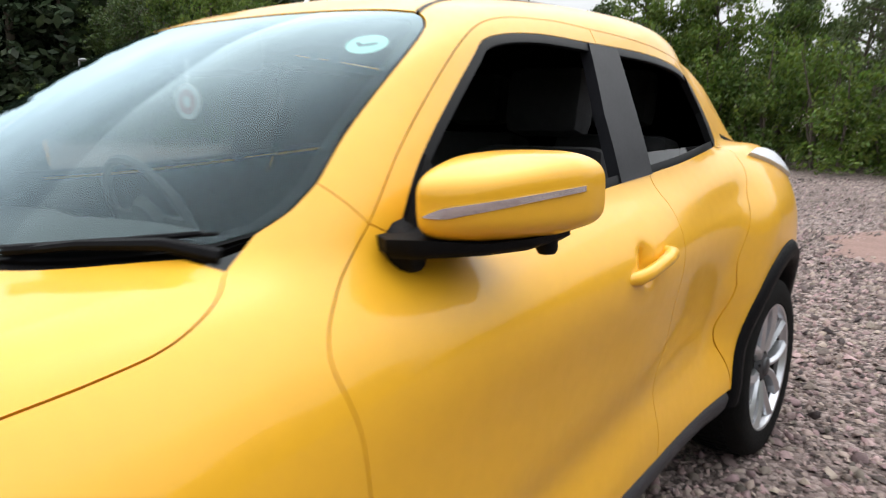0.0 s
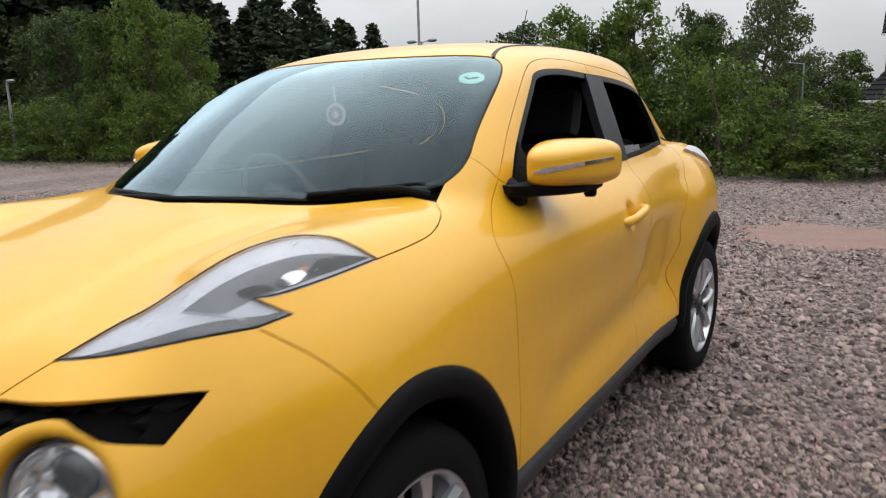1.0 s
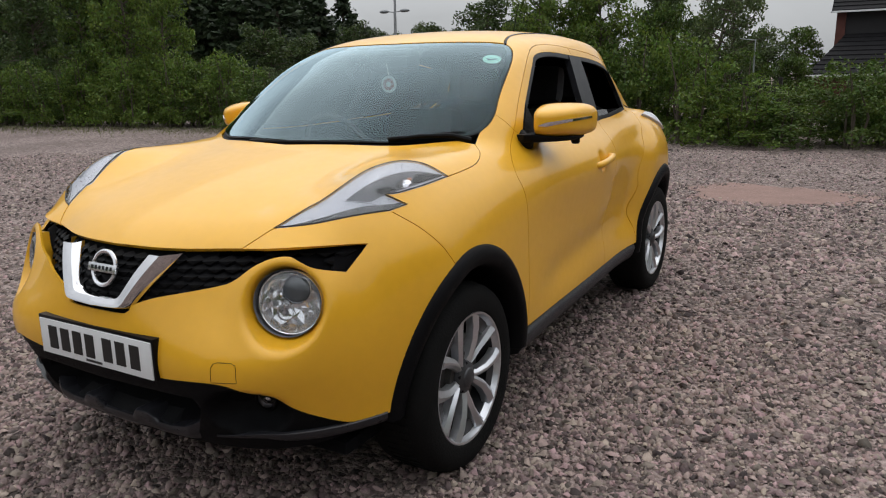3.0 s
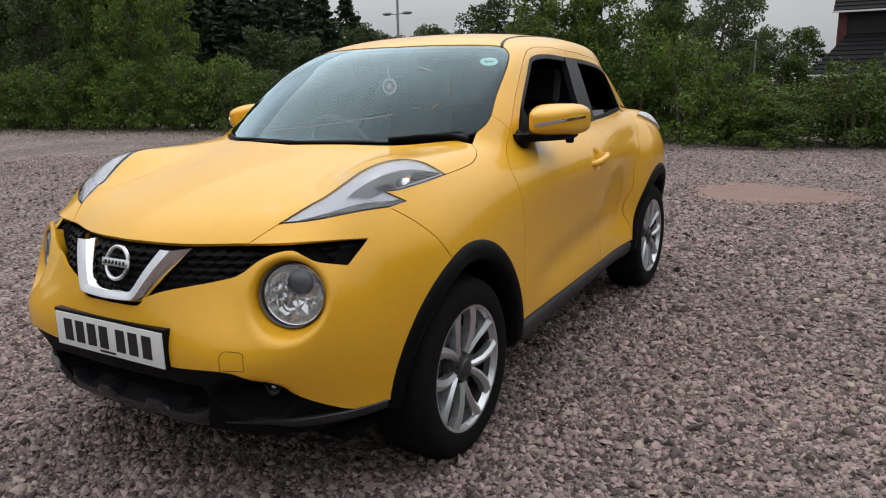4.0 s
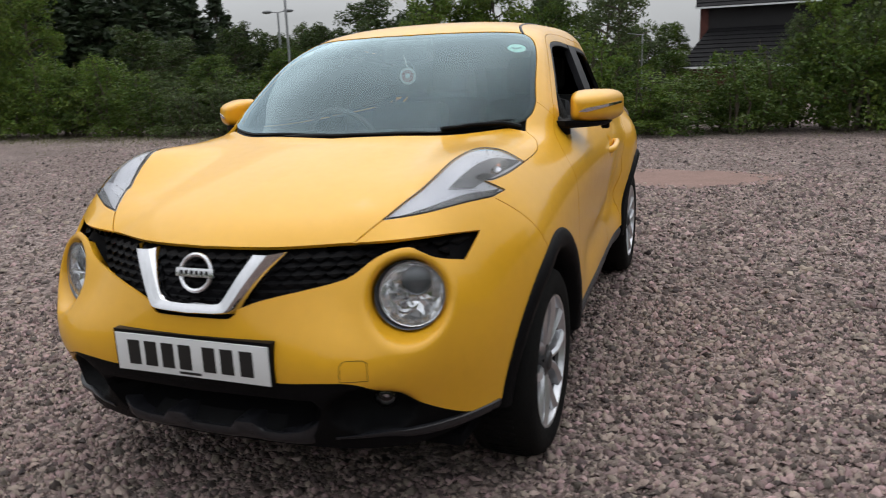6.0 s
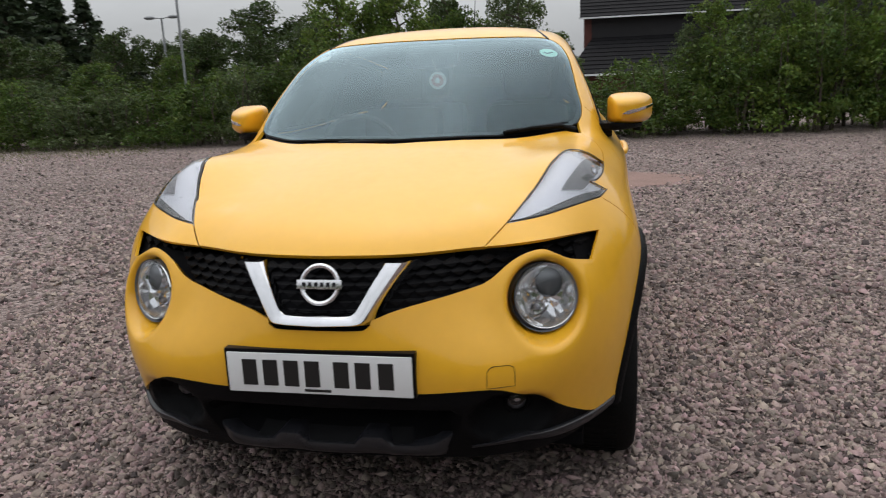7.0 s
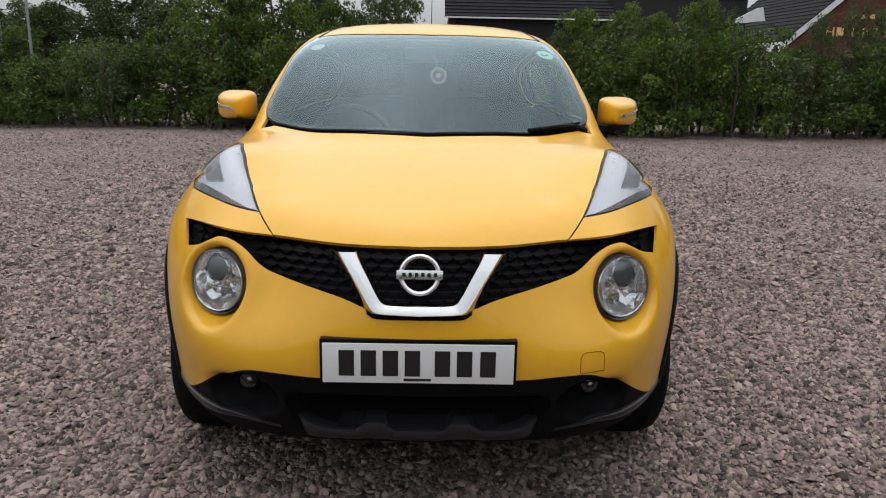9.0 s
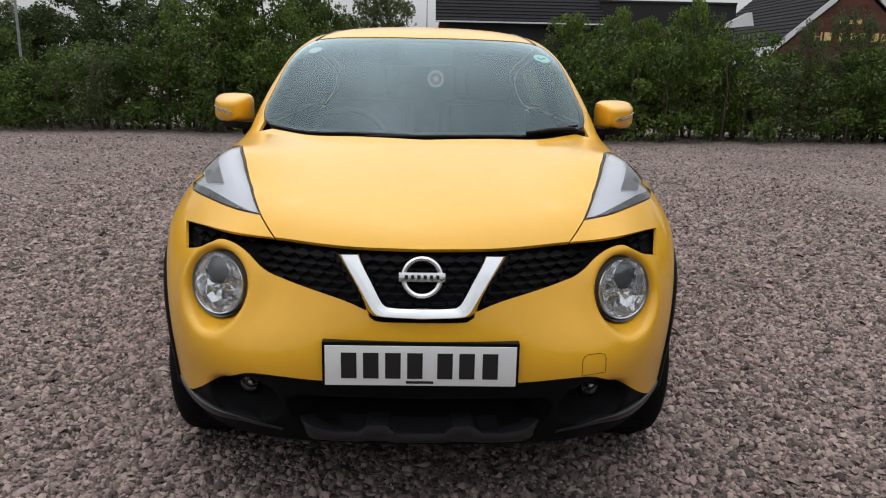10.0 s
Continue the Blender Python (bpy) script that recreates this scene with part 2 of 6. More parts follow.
SCREEN = Field((0, 0.3, 0.5, 0.65, 0.8), (1.0, 1.1, 1.2, 1.3, 1.4, 1.5, 1.6), (
    (0.78, 0.945, 1.12, 1.30, 1.50, 1.72, 1.98), (0.82, 0.985, 1.16, 1.335, 1.53, 1.745, 2.0),
    (0.94, 1.10, 1.255, 1.42, 1.60, 1.80, 2.05), (1.07, 1.215, 1.36, 1.515, 1.68, 1.87, 2.1), (1.25, 1.39, 1.53, 1.68, 1.84, 2.02, 2.25)))
CABIN = Field((1.2, 1.8, 2.4, 3.0, 3.5, 4.0), (1.0, 1.1, 1.25, 1.4, 1.5, 1.6), (
    (0.78, 0.75, 0.70, 0.64, 0.60, 0.55), (0.795, 0.768, 0.713, 0.643, 0.593, 0.54), (0.785, 0.758, 0.702, 0.635, 0.585, 0.535),
    (0.750, 0.720, 0.660, 0.590, 0.540, 0.488), (0.650, 0.585, 0.500, 0.408, 0.36, 0.31), (0.53, 0.46, 0.38, 0.315, 0.275, 0.235)))
ROOF = Field((1.5, 1.9, 2.3, 2.8, 3.3, 3.7, 4.0), (0, 0.3, 0.5, 0.65), (
    (1.47, 1.455, 1.42, 1.38), (1.548, 1.538, 1.508, 1.458), (1.578, 1.568, 1.537, 1.487), (1.57, 1.561, 1.529, 1.475),
    (1.52, 1.503, 1.462, 1.39), (1.435, 1.425, 1.38, 1.30), (1.34, 1.325, 1.28, 1.20)))
CORE = np.array((0.0, 1.6, 0.65))


def smax(a, b, k):
    h = np.maximum(k - np.abs(a - b), 0) / k
    return np.maximum(a, b) + h * h * k / 4


def ease(t):
    t = np.clip(t, 0, 1)
    return t * t * (3 - 2 * t)


def smin(a, b, k):
    return -smax(-a, -b, k)


LAMP = np.array((0.592, 0.235, 0.733))  # middle of the round headlamp
LAMP_WAY = np.array((0.42, -0.90, 0.12)) / np.linalg.norm((0.42, -0.90, 0.12))


def inside(p):
    """Below nought inside the body, above it outside; p is an array of points."""
    x, y, z = np.abs(p[:, 0]), p[:, 1], p[:, 2]
    # the haunch: the rear door is drawn in before the wheel-arch swells out
    edge = 2.82 + 0.60 * np.maximum(z - 0.72, 0)
    draw = 0.046 * ease((y - 2.2) / 0.7) * (1 - ease((y - edge) / 0.30)) * ease((z - 0.36) / 0.2) * ease((1.12 - z) / 0.14)
    # the doors are hollowed along their lower half
    draw = draw + 0.020 * ease((y - 1.35) / 0.4) * ease((3.0 - y) / 0.2) * np.exp(-((z - 0.50 - 0.07 * (y - 1.4)) / 0.085) ** 2)
    low = smax(x - WIDE(y, z) + draw, (NOSE(x, z) - y) * 0.75, 0.10)
    # the wing tops swell under the boomerang lamps
    swell = 0.036 * np.exp(-(((x - 0.668) / 0.09) ** 2) - ((y - 0.555) / 0.17) ** 2)
    low = smax(low, (z - HOOD(y, x) - swell) * 0.95, 0.07)
    low = smax(low, y - 4.08 + 0.12 * x * x, 0.1)
    low = smax(low, 0.2 - z, 0.04)
    top = smax(x - CABIN(y, z), (SCREEN(x, z) - y) * 0.5, 0.07)
    top = smax(top, z - ROOF(y, x), 0.05)
    top = smax(top, (y - 4.03 + 0.45 * np.maximum(z - 1.05, 0)) * 0.9, 0.08)
    f = smin(low, top, 0.025)
    # rounded mound with a dish for each headlamp
    q = np.stack([x, y, z], 1) - LAMP
    along = q @ LAMP_WAY
    r = np.sqrt(np.maximum((q * q).sum(1) - along**2, 0))
    low_q = q + (0, 0, 0.012)
    low_a = low_q @ LAMP_WAY
    low_r = np.sqrt(np.maximum((low_q * low_q).sum(1) - low_a**2, 0))
    mound = smax((low_r - 0.136 + 0.6 * low_a) * 0.86, low_a - 0.026, 0.06)
    mound = np.maximum(mound, -low_a - 0.14)
    f = smin(f, np.where(y < 0.7, mound, 1.0), 0.07)
    off = q - (0.003, 0, 0)
    off_a = off @ LAMP_WAY
    off_r = np.sqrt(np.maximum((off * off).sum(1) - off_a**2, 0))
    dish = off_r - 0.0970 - 0.35 * np.maximum(off_a + 0.03, 0)
    f = smax(f, np.where((y < 0.7) & (along > -0.12), -smax(dish, -along - 0.085, 0.015), -1.0), 0.02)
    # pocket round each fog lamp
    e = np.sqrt(((x - 0.545) / 0.15) ** 2 + ((y - 0.05) / 0.17) ** 2 + ((z - 0.415) / 0.085) ** 2)
    f = smax(f, np.where(y < 0.4, (1 - e) * 0.09, -1.0), 0.015)
    # air intake in the lower bumper
    d = np.maximum(np.maximum(x - 0.345 - 0.35 * (z - 0.388), np.abs(z - 0.396) - 0.046), y - 0.19)
    f = smax(f, np.where(y < 0.4, -d, -1.0), 0.02)
    # hollow behind each door handle
    e = np.sqrt(((x - 0.895) / 0.055) ** 2 + ((y - 2.18) / 0.048) ** 2 + ((z - 0.950) / 0.058) ** 2)
    f = smax(f, np.where((y > 2.0) & (y < 2.4), (1 - e) * 0.045, -1.0), 0.008)
    return f


def slope(p, e=0.014):
    g = np.stack([inside(p + d) - inside(p - d) for d in np.eye(3) * e], 1)
    return g / np.maximum(np.linalg.norm(g, axis=1, keepdims=True), 1e-9)


def strike(origin, way, far=3.4, near=0.0, steps=48):
    """Where rays that come in from outside, against way, first meet the body."""
    ts = np.linspace(far, near, steps)
    n = len(origin)
    pts = origin[:, None, :] + ts[None, :, None] * way[:, None, :]
    f = inside(pts.reshape(-1, 3)).reshape(n, steps)
    hit = np.argmax(f < 0, axis=1)
    hit = np.maximum(hit, 1)
    a, b = ts[hit - 1].copy(), ts[hit].copy()
    for _ in range(22):
        m = (a + b) / 2
        out = inside(origin + m[:, None] * way) > 0
        a, b = np.where(out, m, a), np.where(out, b, m)
    return origin + ((a + b) / 2)[:, None] * way


def on_front(pts):
    p = np.array([(x, -0.3, z) for x, z in pts], float)
    return strike(p + (0, 2.3, 0), np.tile((0.0, -1.0, 0.0), (len(p), 1)), 2.6, 0.2)


def on_side(pts):
    p = np.array([(0.0, y, z) for y, z in pts], float)
    return strike(p, np.tile((1.0, 0.0, 0.0), (len(p), 1)), 1.2, 0.2)


def on_top(pts):
    p = np.array([(x, y, 0.0) for x, y in pts], float)
    return strike(p, np.tile((0.0, 0.0, 1.0), (len(p), 1)), 1.9, 0.4)

# ---- building tools ----
def mesh_ob(name, verts, faces, mat, parent=None, label="", smooth=True, loop_normals=None):
    me = bpy.data.meshes.new(name)
    me.from_pydata([tuple(map(float, v)) for v in verts], [], [tuple(map(int, f)) for f in faces])
    me.materials.append(mat)
    if smooth:
        me.polygons.foreach_set("use_smooth", [True] * len(me.polygons))
    if loop_normals is not None:
        me.normals_split_custom_set([tuple(map(float, n)) for n in loop_normals])
    me.update()
    ob = new(name, me)
    ob.parent = parent
    if label:
        tagged(ob, label)
    return ob


def part(name, bm, mat, parent=None, label="", smooth=True, angle=35):
    me = bpy.data.meshes.new(name)
    bmesh.ops.recalc_face_normals(bm, faces=bm.faces[:])
    bm.to_mesh(me)
    bm.free()
    me.materials.append(mat)
    if smooth:
        me.polygons.foreach_set("use_smooth", [True] * len(me.polygons))
        me.set_sharp_from_angle(angle=radians(angle))
    ob = new(name, me)
    ob.parent = parent
    if label:
        tagged(ob, label)
    return ob


def thing(name, label, category, at=None, group="", kind=""):
    ob = tagged(new(name), label, category, group, kind)
    ob.empty_display_size = 0.2
    if at is not None:
        ob.matrix_world = at
    return ob


def box(bm, lo, hi, bevel=0.0, m=None):
    """A box between two corners, its edges rounded."""
    lo, hi = Vector(lo), Vector(hi)
    made = bmesh.ops.create_cube(bm, size=1.0)["verts"]
    for v in made:
        v.co = Vector((lo[i] + (v.co[i] + 0.5) * (hi[i] - lo[i]) for i in range(3)))
    if bevel:
        edges = list({e for v in made for e in v.link_edges})
        made = bmesh.ops.bevel(bm, geom=edges, offset=bevel, segments=2, affect="EDGES", profile=0.6)["verts"]
    if m is not None:
        bmesh.ops.transform(bm, matrix=m, verts=made)
    return bm


def lathe(bm, profile, axis_m, n=48, close=False):
    """Turn a profile of (radius, along) about the z axis of axis_m."""
    rings = []
    for r, a in profile:
        rings.append([bm.verts.new(axis_m @ Vector((r * math.cos(2 * math.pi * i / n), r * math.sin(2 * math.pi * i / n), a))) for i in range(n)])
    pairs = list(zip(rings, rings[1:])) + ([(rings[-1], rings[0])] if close else [])
    for p, q in pairs:
        for i in range(n):
            bm.faces.new((p[i], p[(i + 1) % n], q[(i + 1) % n], q[i]))
    return rings


def tube(bm, pts, radius, n=8, caps=True):
    """A round rod along points; radius is a number or one for each point."""
    pts = [Vector(p) for p in pts]
    rad = radius if isinstance(radius, (list, tuple)) else [radius] * len(pts)
    rings = []
    for i, p in enumerate(pts):
        d = (pts[min(i + 1, len(pts) - 1)] - pts[max(i - 1, 0)]).normalized()
        a = d.orthogonal().normalized() if not rings else (rings_a - d * rings_a.dot(d)).normalized()
        rings_a = a
        b = d.cross(a)
        rings.append([bm.verts.new(p + rad[i] * (a * math.cos(2 * math.pi * k / n) + b * math.sin(2 * math.pi * k / n))) for k in range(n)])
    for p, q in zip(rings, rings[1:]):
        for k in range(n):
            bm.faces.new((p[k], p[(k + 1) % n], q[(k + 1) % n], q[k]))
    if caps:
        bm.faces.new(rings[0][::-1])
        bm.faces.new(rings[-1])
    return bm


def prism(bm, pts, thick, m):
    """A flat outline in the xy plane of m, given a thickness along its z."""
    lo = [bm.verts.new(m @ Vector((x, y, 0))) for x, y in pts]
    hi = [bm.verts.new(m @ Vector((x, y, thick))) for x, y in pts]
    n = len(pts)
    bm.faces.new(hi)
    bm.faces.new(lo[::-1])
    for i in range(n):
        bm.faces.new((lo[i], lo[(i + 1) % n], hi[(i + 1) % n], hi[i]))
    return bm


def flow(pts, step=0.02):
    """A smooth open line through points, finely stepped, with its ends kept."""
    p = np.array(pts, float)
    if len(p) == 2:
        n = max(2, int(np.linalg.norm(p[1] - p[0]) / step) + 1)
        return p[0] + np.linspace(0, 1, n)[:, None] * (p[1] - p[0])
    q = np.vstack([2 * p[0] - p[1], p, 2 * p[-1] - p[-2]])
    out = []
    for i in range(1, len(q) - 2):
        a, b, c, d = q[i - 1:i + 3]
        n = max(2, int(np.linalg.norm(c - b) / step) + 1)
        s = np.linspace(0, 1, n, endpoint=False)[:, None]
        out.append(0.5 * (2 * b + (c - a) * s + (2 * a - 5 * b + 4 * c - d) * s**2 + (3 * b - a - 3 * c + d) * s**3))
    return np.vstack([*out, p[-1:]])


def loop(*runs):
    """One closed outline out of runs that follow one another."""
    pts = []
    for r in runs:
        for p in r:
            if not pts or np.linalg.norm(p - pts[-1]) > 0.002:
                pts.append(p)
    if np.linalg.norm(pts[0] - pts[-1]) < 0.002:
        pts.pop()
    return np.array(pts)


def flip(pts):
    """The other side's points, in the same order."""
    return np.array(pts) * (-1, 1, 1)


def within(uv, poly):
    x, y = uv[:, 0], uv[:, 1]
    res = np.zeros(len(uv), bool)
    for (ax, ay), (bx, by) in zip(poly, np.roll(poly, -1, 0)):
        cross = (ay > y) != (by > y)
        res ^= cross & (x < (bx - ax) * (y - ay) / ((by - ay) if by != ay else 1e-12) + ax)
    return res


def window_plane(outline):
    """The view from the core towards an outline: its middle way and two axes."""
    w = outline - CORE
    m = (w / np.linalg.norm(w, axis=1, keepdims=True)).mean(0)
    m /= np.linalg.norm(m)
    a = np.cross((0, 0, 1), m)
    a /= np.linalg.norm(a)
    return m, a, np.cross(m, a)


from mathutils.geometry import delaunay_2d_cdt


def skin(outline, gap=0.0012, lift=0.0, d=0.03, focus=()):
    """A sheet of the body within an outline: places, outward ways, triangles and rim edges."""
    m, a, b = window_plane(outline)
    w = outline - CORE
    dep = w @ m
    uv = np.stack([w @ a / dep, w @ b / dep], 1)
    area = np.sum(uv[:, 0] * np.roll(uv[:, 1], -1) - np.roll(uv[:, 0], -1) * uv[:, 1])
    if area < 0:
        uv, dep = uv[::-1], dep[::-1]
    tang = np.roll(uv, -1, 0) - np.roll(uv, 1, 0)
    tang /= np.maximum(np.linalg.norm(tang, axis=1, keepdims=True), 1e-9)
    uv = uv + np.stack([-tang[:, 1], tang[:, 0]], 1) * (gap / dep)[:, None]
    step = d / dep.mean()
    (u0, v0), (u1, v1) = uv.min(0), uv.max(0)
    gu, gv = np.meshgrid(np.arange(u0 + step / 2, u1, step), np.arange(v0 + step / 2, v1, step))
    gu = gu + (np.arange(gu.shape[0]) % 2)[:, None] * step / 2
    grid = np.stack([gu.ravel(), gv.ravel()], 1)
    # closer spacing round the named places
    for place in focus:
        w_ = np.array(place) - CORE
        c_, r_ = np.array((w_ @ a, w_ @ b)) / (w_ @ m), 0.165 / (w_ @ m)
        fine = step * 0.27
        fu, fv = np.meshgrid(np.arange(c_[0] - r_, c_[0] + r_, fine), np.arange(c_[1] - r_, c_[1] + r_, fine))
        fu = fu + (np.arange(fu.shape[0]) % 2)[:, None] * fine / 2
        more = np.stack([fu.ravel(), fv.ravel()], 1)
        grid = np.vstack([grid[np.linalg.norm(grid - c_, axis=1) > r_], more[np.linalg.norm(more - c_, axis=1) <= r_]])
    grid = grid[within(grid, uv)]
    if len(grid):
        near = np.min(np.linalg.norm(grid[:, None] - uv[None], axis=2), axis=1)
        grid = grid[near > step * 0.5]
    pts = [Vector(p) for p in np.vstack([uv, grid])]
    n = len(uv)
    edges = [(i, (i + 1) % n) for i in range(n)]
    vs, _, fs, *_ = delaunay_2d_cdt(pts, edges, [], 1, 1e-7)
    v2 = np.array([tuple(v) for v in vs])
    way = m + v2[:, :1] * a + v2[:, 1:] * b
    way /= np.linalg.norm(way, axis=1, keepdims=True)
    p = strike(np.tile(CORE, (len(way), 1)), way, 3.0, 0.25)
    nor = slope(p)
    tri = []
    for f in fs:
        q = v2[list(f)]
        s = (q[1, 0] - q[0, 0]) * (q[2, 1] - q[0, 1]) - (q[1, 1] - q[0, 1]) * (q[2, 0] - q[0, 0])
        tri.append(tuple(f) if s > 0 else tuple(f)[::-1])
    used = {}
    for f in tri:
        for i in range(len(f)):
            e = (f[i], f[(i + 1) % len(f)])
            if (e[1], e[0]) in used:
                del used[(e[1], e[0])]
            else:
                used[e] = 1
    return p + nor * lift, nor, tri, list(used)


def panel(name, outline, mat, parent, label="", gap=0.0012, lift=0.0, depth=0.014, d=0.03, sides=1, focus=()):
    """A pressed panel: the skin within an outline and a turned-in rim. sides: 2 also makes its twin on the other side."""
    p, nor, tri, rim = skin(outline, gap, lift, d, focus)
    obs = []
    for side in (1, -1)[:sides]:
        fx = np.array((side, 1, 1))
        verts, norms = list(p * fx), nor * fx
        faces = [f if side == 1 else f[::-1] for f in tri]
        loops = [norms[i] for f in faces for i in f]
        at = {}
        for e in rim:
            for i in e:
                if i not in at:
                    at[i] = len(verts)
                    verts += [p[i] * fx, (p[i] - nor[i] * depth) * fx]
        for i, j in rim:
            q = (at[j], at[i], at[i] + 1, at[j] + 1)
            q = q if side == 1 else q[::-1]
            c = [np.array(verts[k]) for k in q]
            fn = np.cross(c[2] - c[0], c[3] - c[1])
            fn = fn / max(np.linalg.norm(fn), 1e-9)
            faces.append(q)
            loops += [fn] * 4
        obs.append(mesh_ob(name, verts, faces, mat, parent, label, True, loops))
    return obs


def ring(name, outer, mat, parent, width, label="", lift=0.0, depth=0.012, sides=1, d=0.03):
    """A band of the given width that runs inside an outline, on the body's surface."""
    m, a, b = window_plane(outer)
    w = outer - CORE
    dep = w @ m
    uv = np.stack([w @ a / dep, w @ b / dep], 1)
    if np.sum(uv[:, 0] * np.roll(uv[:, 1], -1) - np.roll(uv[:, 0], -1) * uv[:, 1]) < 0:
        uv, dep = uv[::-1], dep[::-1]
    tang = np.roll(uv, -2, 0) - np.roll(uv, 2, 0)
    tang /= np.maximum(np.linalg.norm(tang, axis=1, keepdims=True), 1e-9)
    inn = np.stack([-tang[:, 1], tang[:, 0]], 1)
    rows = []
    for f in (0.0, 0.5, 1.0):
        q = uv + inn * (width * f / dep)[:, None]
        way = m + q[:, :1] * a + q[:, 1:] * b
        way /= np.linalg.norm(way, axis=1, keepdims=True)
        p = strike(np.tile(CORE, (len(way), 1)), way, 3.0, 0.25)
        rows.append((p, slope(p)))
    n = len(uv)
    (p0, n0), (p1, n1), (p2, n2) = rows
    lay = [p0 - n0 * depth, p0 + n0 * lift, p1 + n1 * (lift + 0.001), p2 + n2 * lift, p2 - n2 * depth]
    faces = [(r * n + i, r * n + (i + 1) % n, (r + 1) * n + (i + 1) % n, (r + 1) * n + i) for r in range(4) for i in range(n)]
    obs = []
    for side in (1, -1)[:sides]:
        v = np.vstack(lay) * (side, 1, 1)
        ob = mesh_ob(name, v, faces if side == 1 else [f[::-1] for f in faces], mat, parent, label)
        ob.data.set_sharp_from_angle(angle=radians(40))
        obs.append(ob)
    return obs

# ---- ground: one wide sheet of gravel ----
def gravel_material():
    m = bpy.data.materials.new("gravel_bed")
    m.use_nodes = True
    t = m.node_tree
    b = t.nodes["Principled BSDF"]
    b.inputs["Roughness"].default_value = 0.9
    co = t.nodes.new("ShaderNodeTexCoord")
    vo = t.nodes.new("ShaderNodeTexVoronoi")
    vo.inputs["Scale"].default_value = 38
    big, fine = t.nodes.new("ShaderNodeTexNoise"), t.nodes.new("ShaderNodeTexNoise")
    big.inputs["Scale"].default_value, big.inputs["Detail"].default_value = 0.55, 5
    fine.inputs["Scale"].default_value, fine.inputs["Detail"].default_value = 60, 3
    cell = t.nodes.new("ShaderNodeValToRGB")
    els = cell.color_ramp.elements
    els[0].position, els[0].color = 0.0, (0.060, 0.046, 0.042, 1)
    els[1].position, els[1].color = 1.0, (0.40, 0.325, 0.305, 1)
    els.new(0.45).color = (0.197, 0.150, 0.138, 1)
    sep = t.nodes.new("ShaderNodeSeparateColor")
    mix = t.nodes.new("ShaderNodeMix")
    mix.data_type, mix.blend_type = "RGBA", "MULTIPLY"
    mix.inputs["Factor"].default_value = 1.0
    patch = t.nodes.new("ShaderNodeValToRGB")
    patch.color_ramp.elements[0].position, patch.color_ramp.elements[0].color = 0.38, (0.82, 0.78, 0.76, 1)
    patch.color_ramp.elements[1].position, patch.color_ramp.elements[1].color = 0.62, (1.12, 1.10, 1.08, 1)
    bump = t.nodes.new("ShaderNodeBump")
    bump.inputs["Strength"].default_value, bump.inputs["Distance"].default_value = 0.9, 0.03
    hgt = t.nodes.new("ShaderNodeMath")
    hgt.operation = "SUBTRACT"
    for n in (vo, big, fine):
        t.links.new(co.outputs["Object"], n.inputs["Vector"])
    t.links.new(vo.outputs["Color"], sep.inputs[0])
    t.links.new(sep.outputs[0], cell.inputs["Fac"])
    t.links.new(big.outputs["Fac"], patch.inputs["Fac"])
    t.links.new(cell.outputs["Color"], mix.inputs["A"])
    t.links.new(patch.outputs["Color"], mix.inputs["B"])
    t.links.new(mix.outputs["Result"], b.inputs["Base Color"])
    t.links.new(fine.outputs["Fac"], hgt.inputs[0])
    t.links.new(vo.outputs["Distance"], hgt.inputs[1])
    t.links.new(hgt.outputs[0], bump.inputs["Height"])
    t.links.new(bump.outputs["Normal"], b.inputs["Normal"])
    return m


GRAVEL = gravel_material()
STONE = material("gravel_stone", (0.252, 0.186, 0.168), 0.75, vary=0.3, scale=40, bump=0.3, bump_scale=150, island=0.85)
STONE_ONE = material("single_gravel_stone", (0.252, 0.186, 0.168), 0.75, vary=0.3, scale=40, bump=0.3, bump_scale=150, lot=0.55)
EARTH = material("red_bare_earth", (0.255, 0.158, 0.132), 0.9, vary=0.3, scale=3, bump=0.5, bump_scale=50)
n = 60
ax = np.sign(np.linspace(-1, 1, n)) * np.abs(np.linspace(-1, 1, n)) ** 3 * 400
verts = [(x, y + 4, 0.0) for y in ax for x in ax]
faces = [(j * n + i, j * n + i + 1, (j + 1) * n + i + 1, (j + 1) * n + i) for j in range(n - 1) for i in range(n - 1)]
ground = tagged(mesh_ob("ground", verts, faces, GRAVEL), "grey-pink loose gravel ground of the car park", "ground", kind="structure")

# a bare, reddish patch where the stones are worn away
rng = np.random.default_rng(5)
ang = np.linspace(0, 2 * math.pi, 64, endpoint=False)
rad = 1 + 0.12 * np.sin(3 * ang + 1) + 0.08 * np.sin(7 * ang) + 0.05 * rng.normal(size=64)
bare = [(1.0 + 1.05 * r * math.cos(a) * 0.9, 7.65 + 0.75 * r * math.sin(a), 0.006) for a, r in zip(ang, rad)]
tagged(mesh_ob("bare_patch", bare, [tuple(range(64))], EARTH, smooth=False), "bare reddish earth patch in the gravel", "ground", kind="structure")

OCTA = np.array([(1, 0, 0), (0, 1, 0), (-1, 0, 0), (0, -1, 0), (0, 0, 1), (0, 0, -1), (0.6, 0.6, 0.55), (-0.6, -0.5, 0.6)], float)
OCTA_F = np.array([(0, 6, 4), (0, 1, 6), (1, 4, 6), (1, 2, 4), (2, 7, 4), (2, 3, 7), (3, 4, 7), (3, 0, 4)])

# the under side lies in the bed
BASE = OCTA * (1, 1, 1) - (0, 0, 0.15)


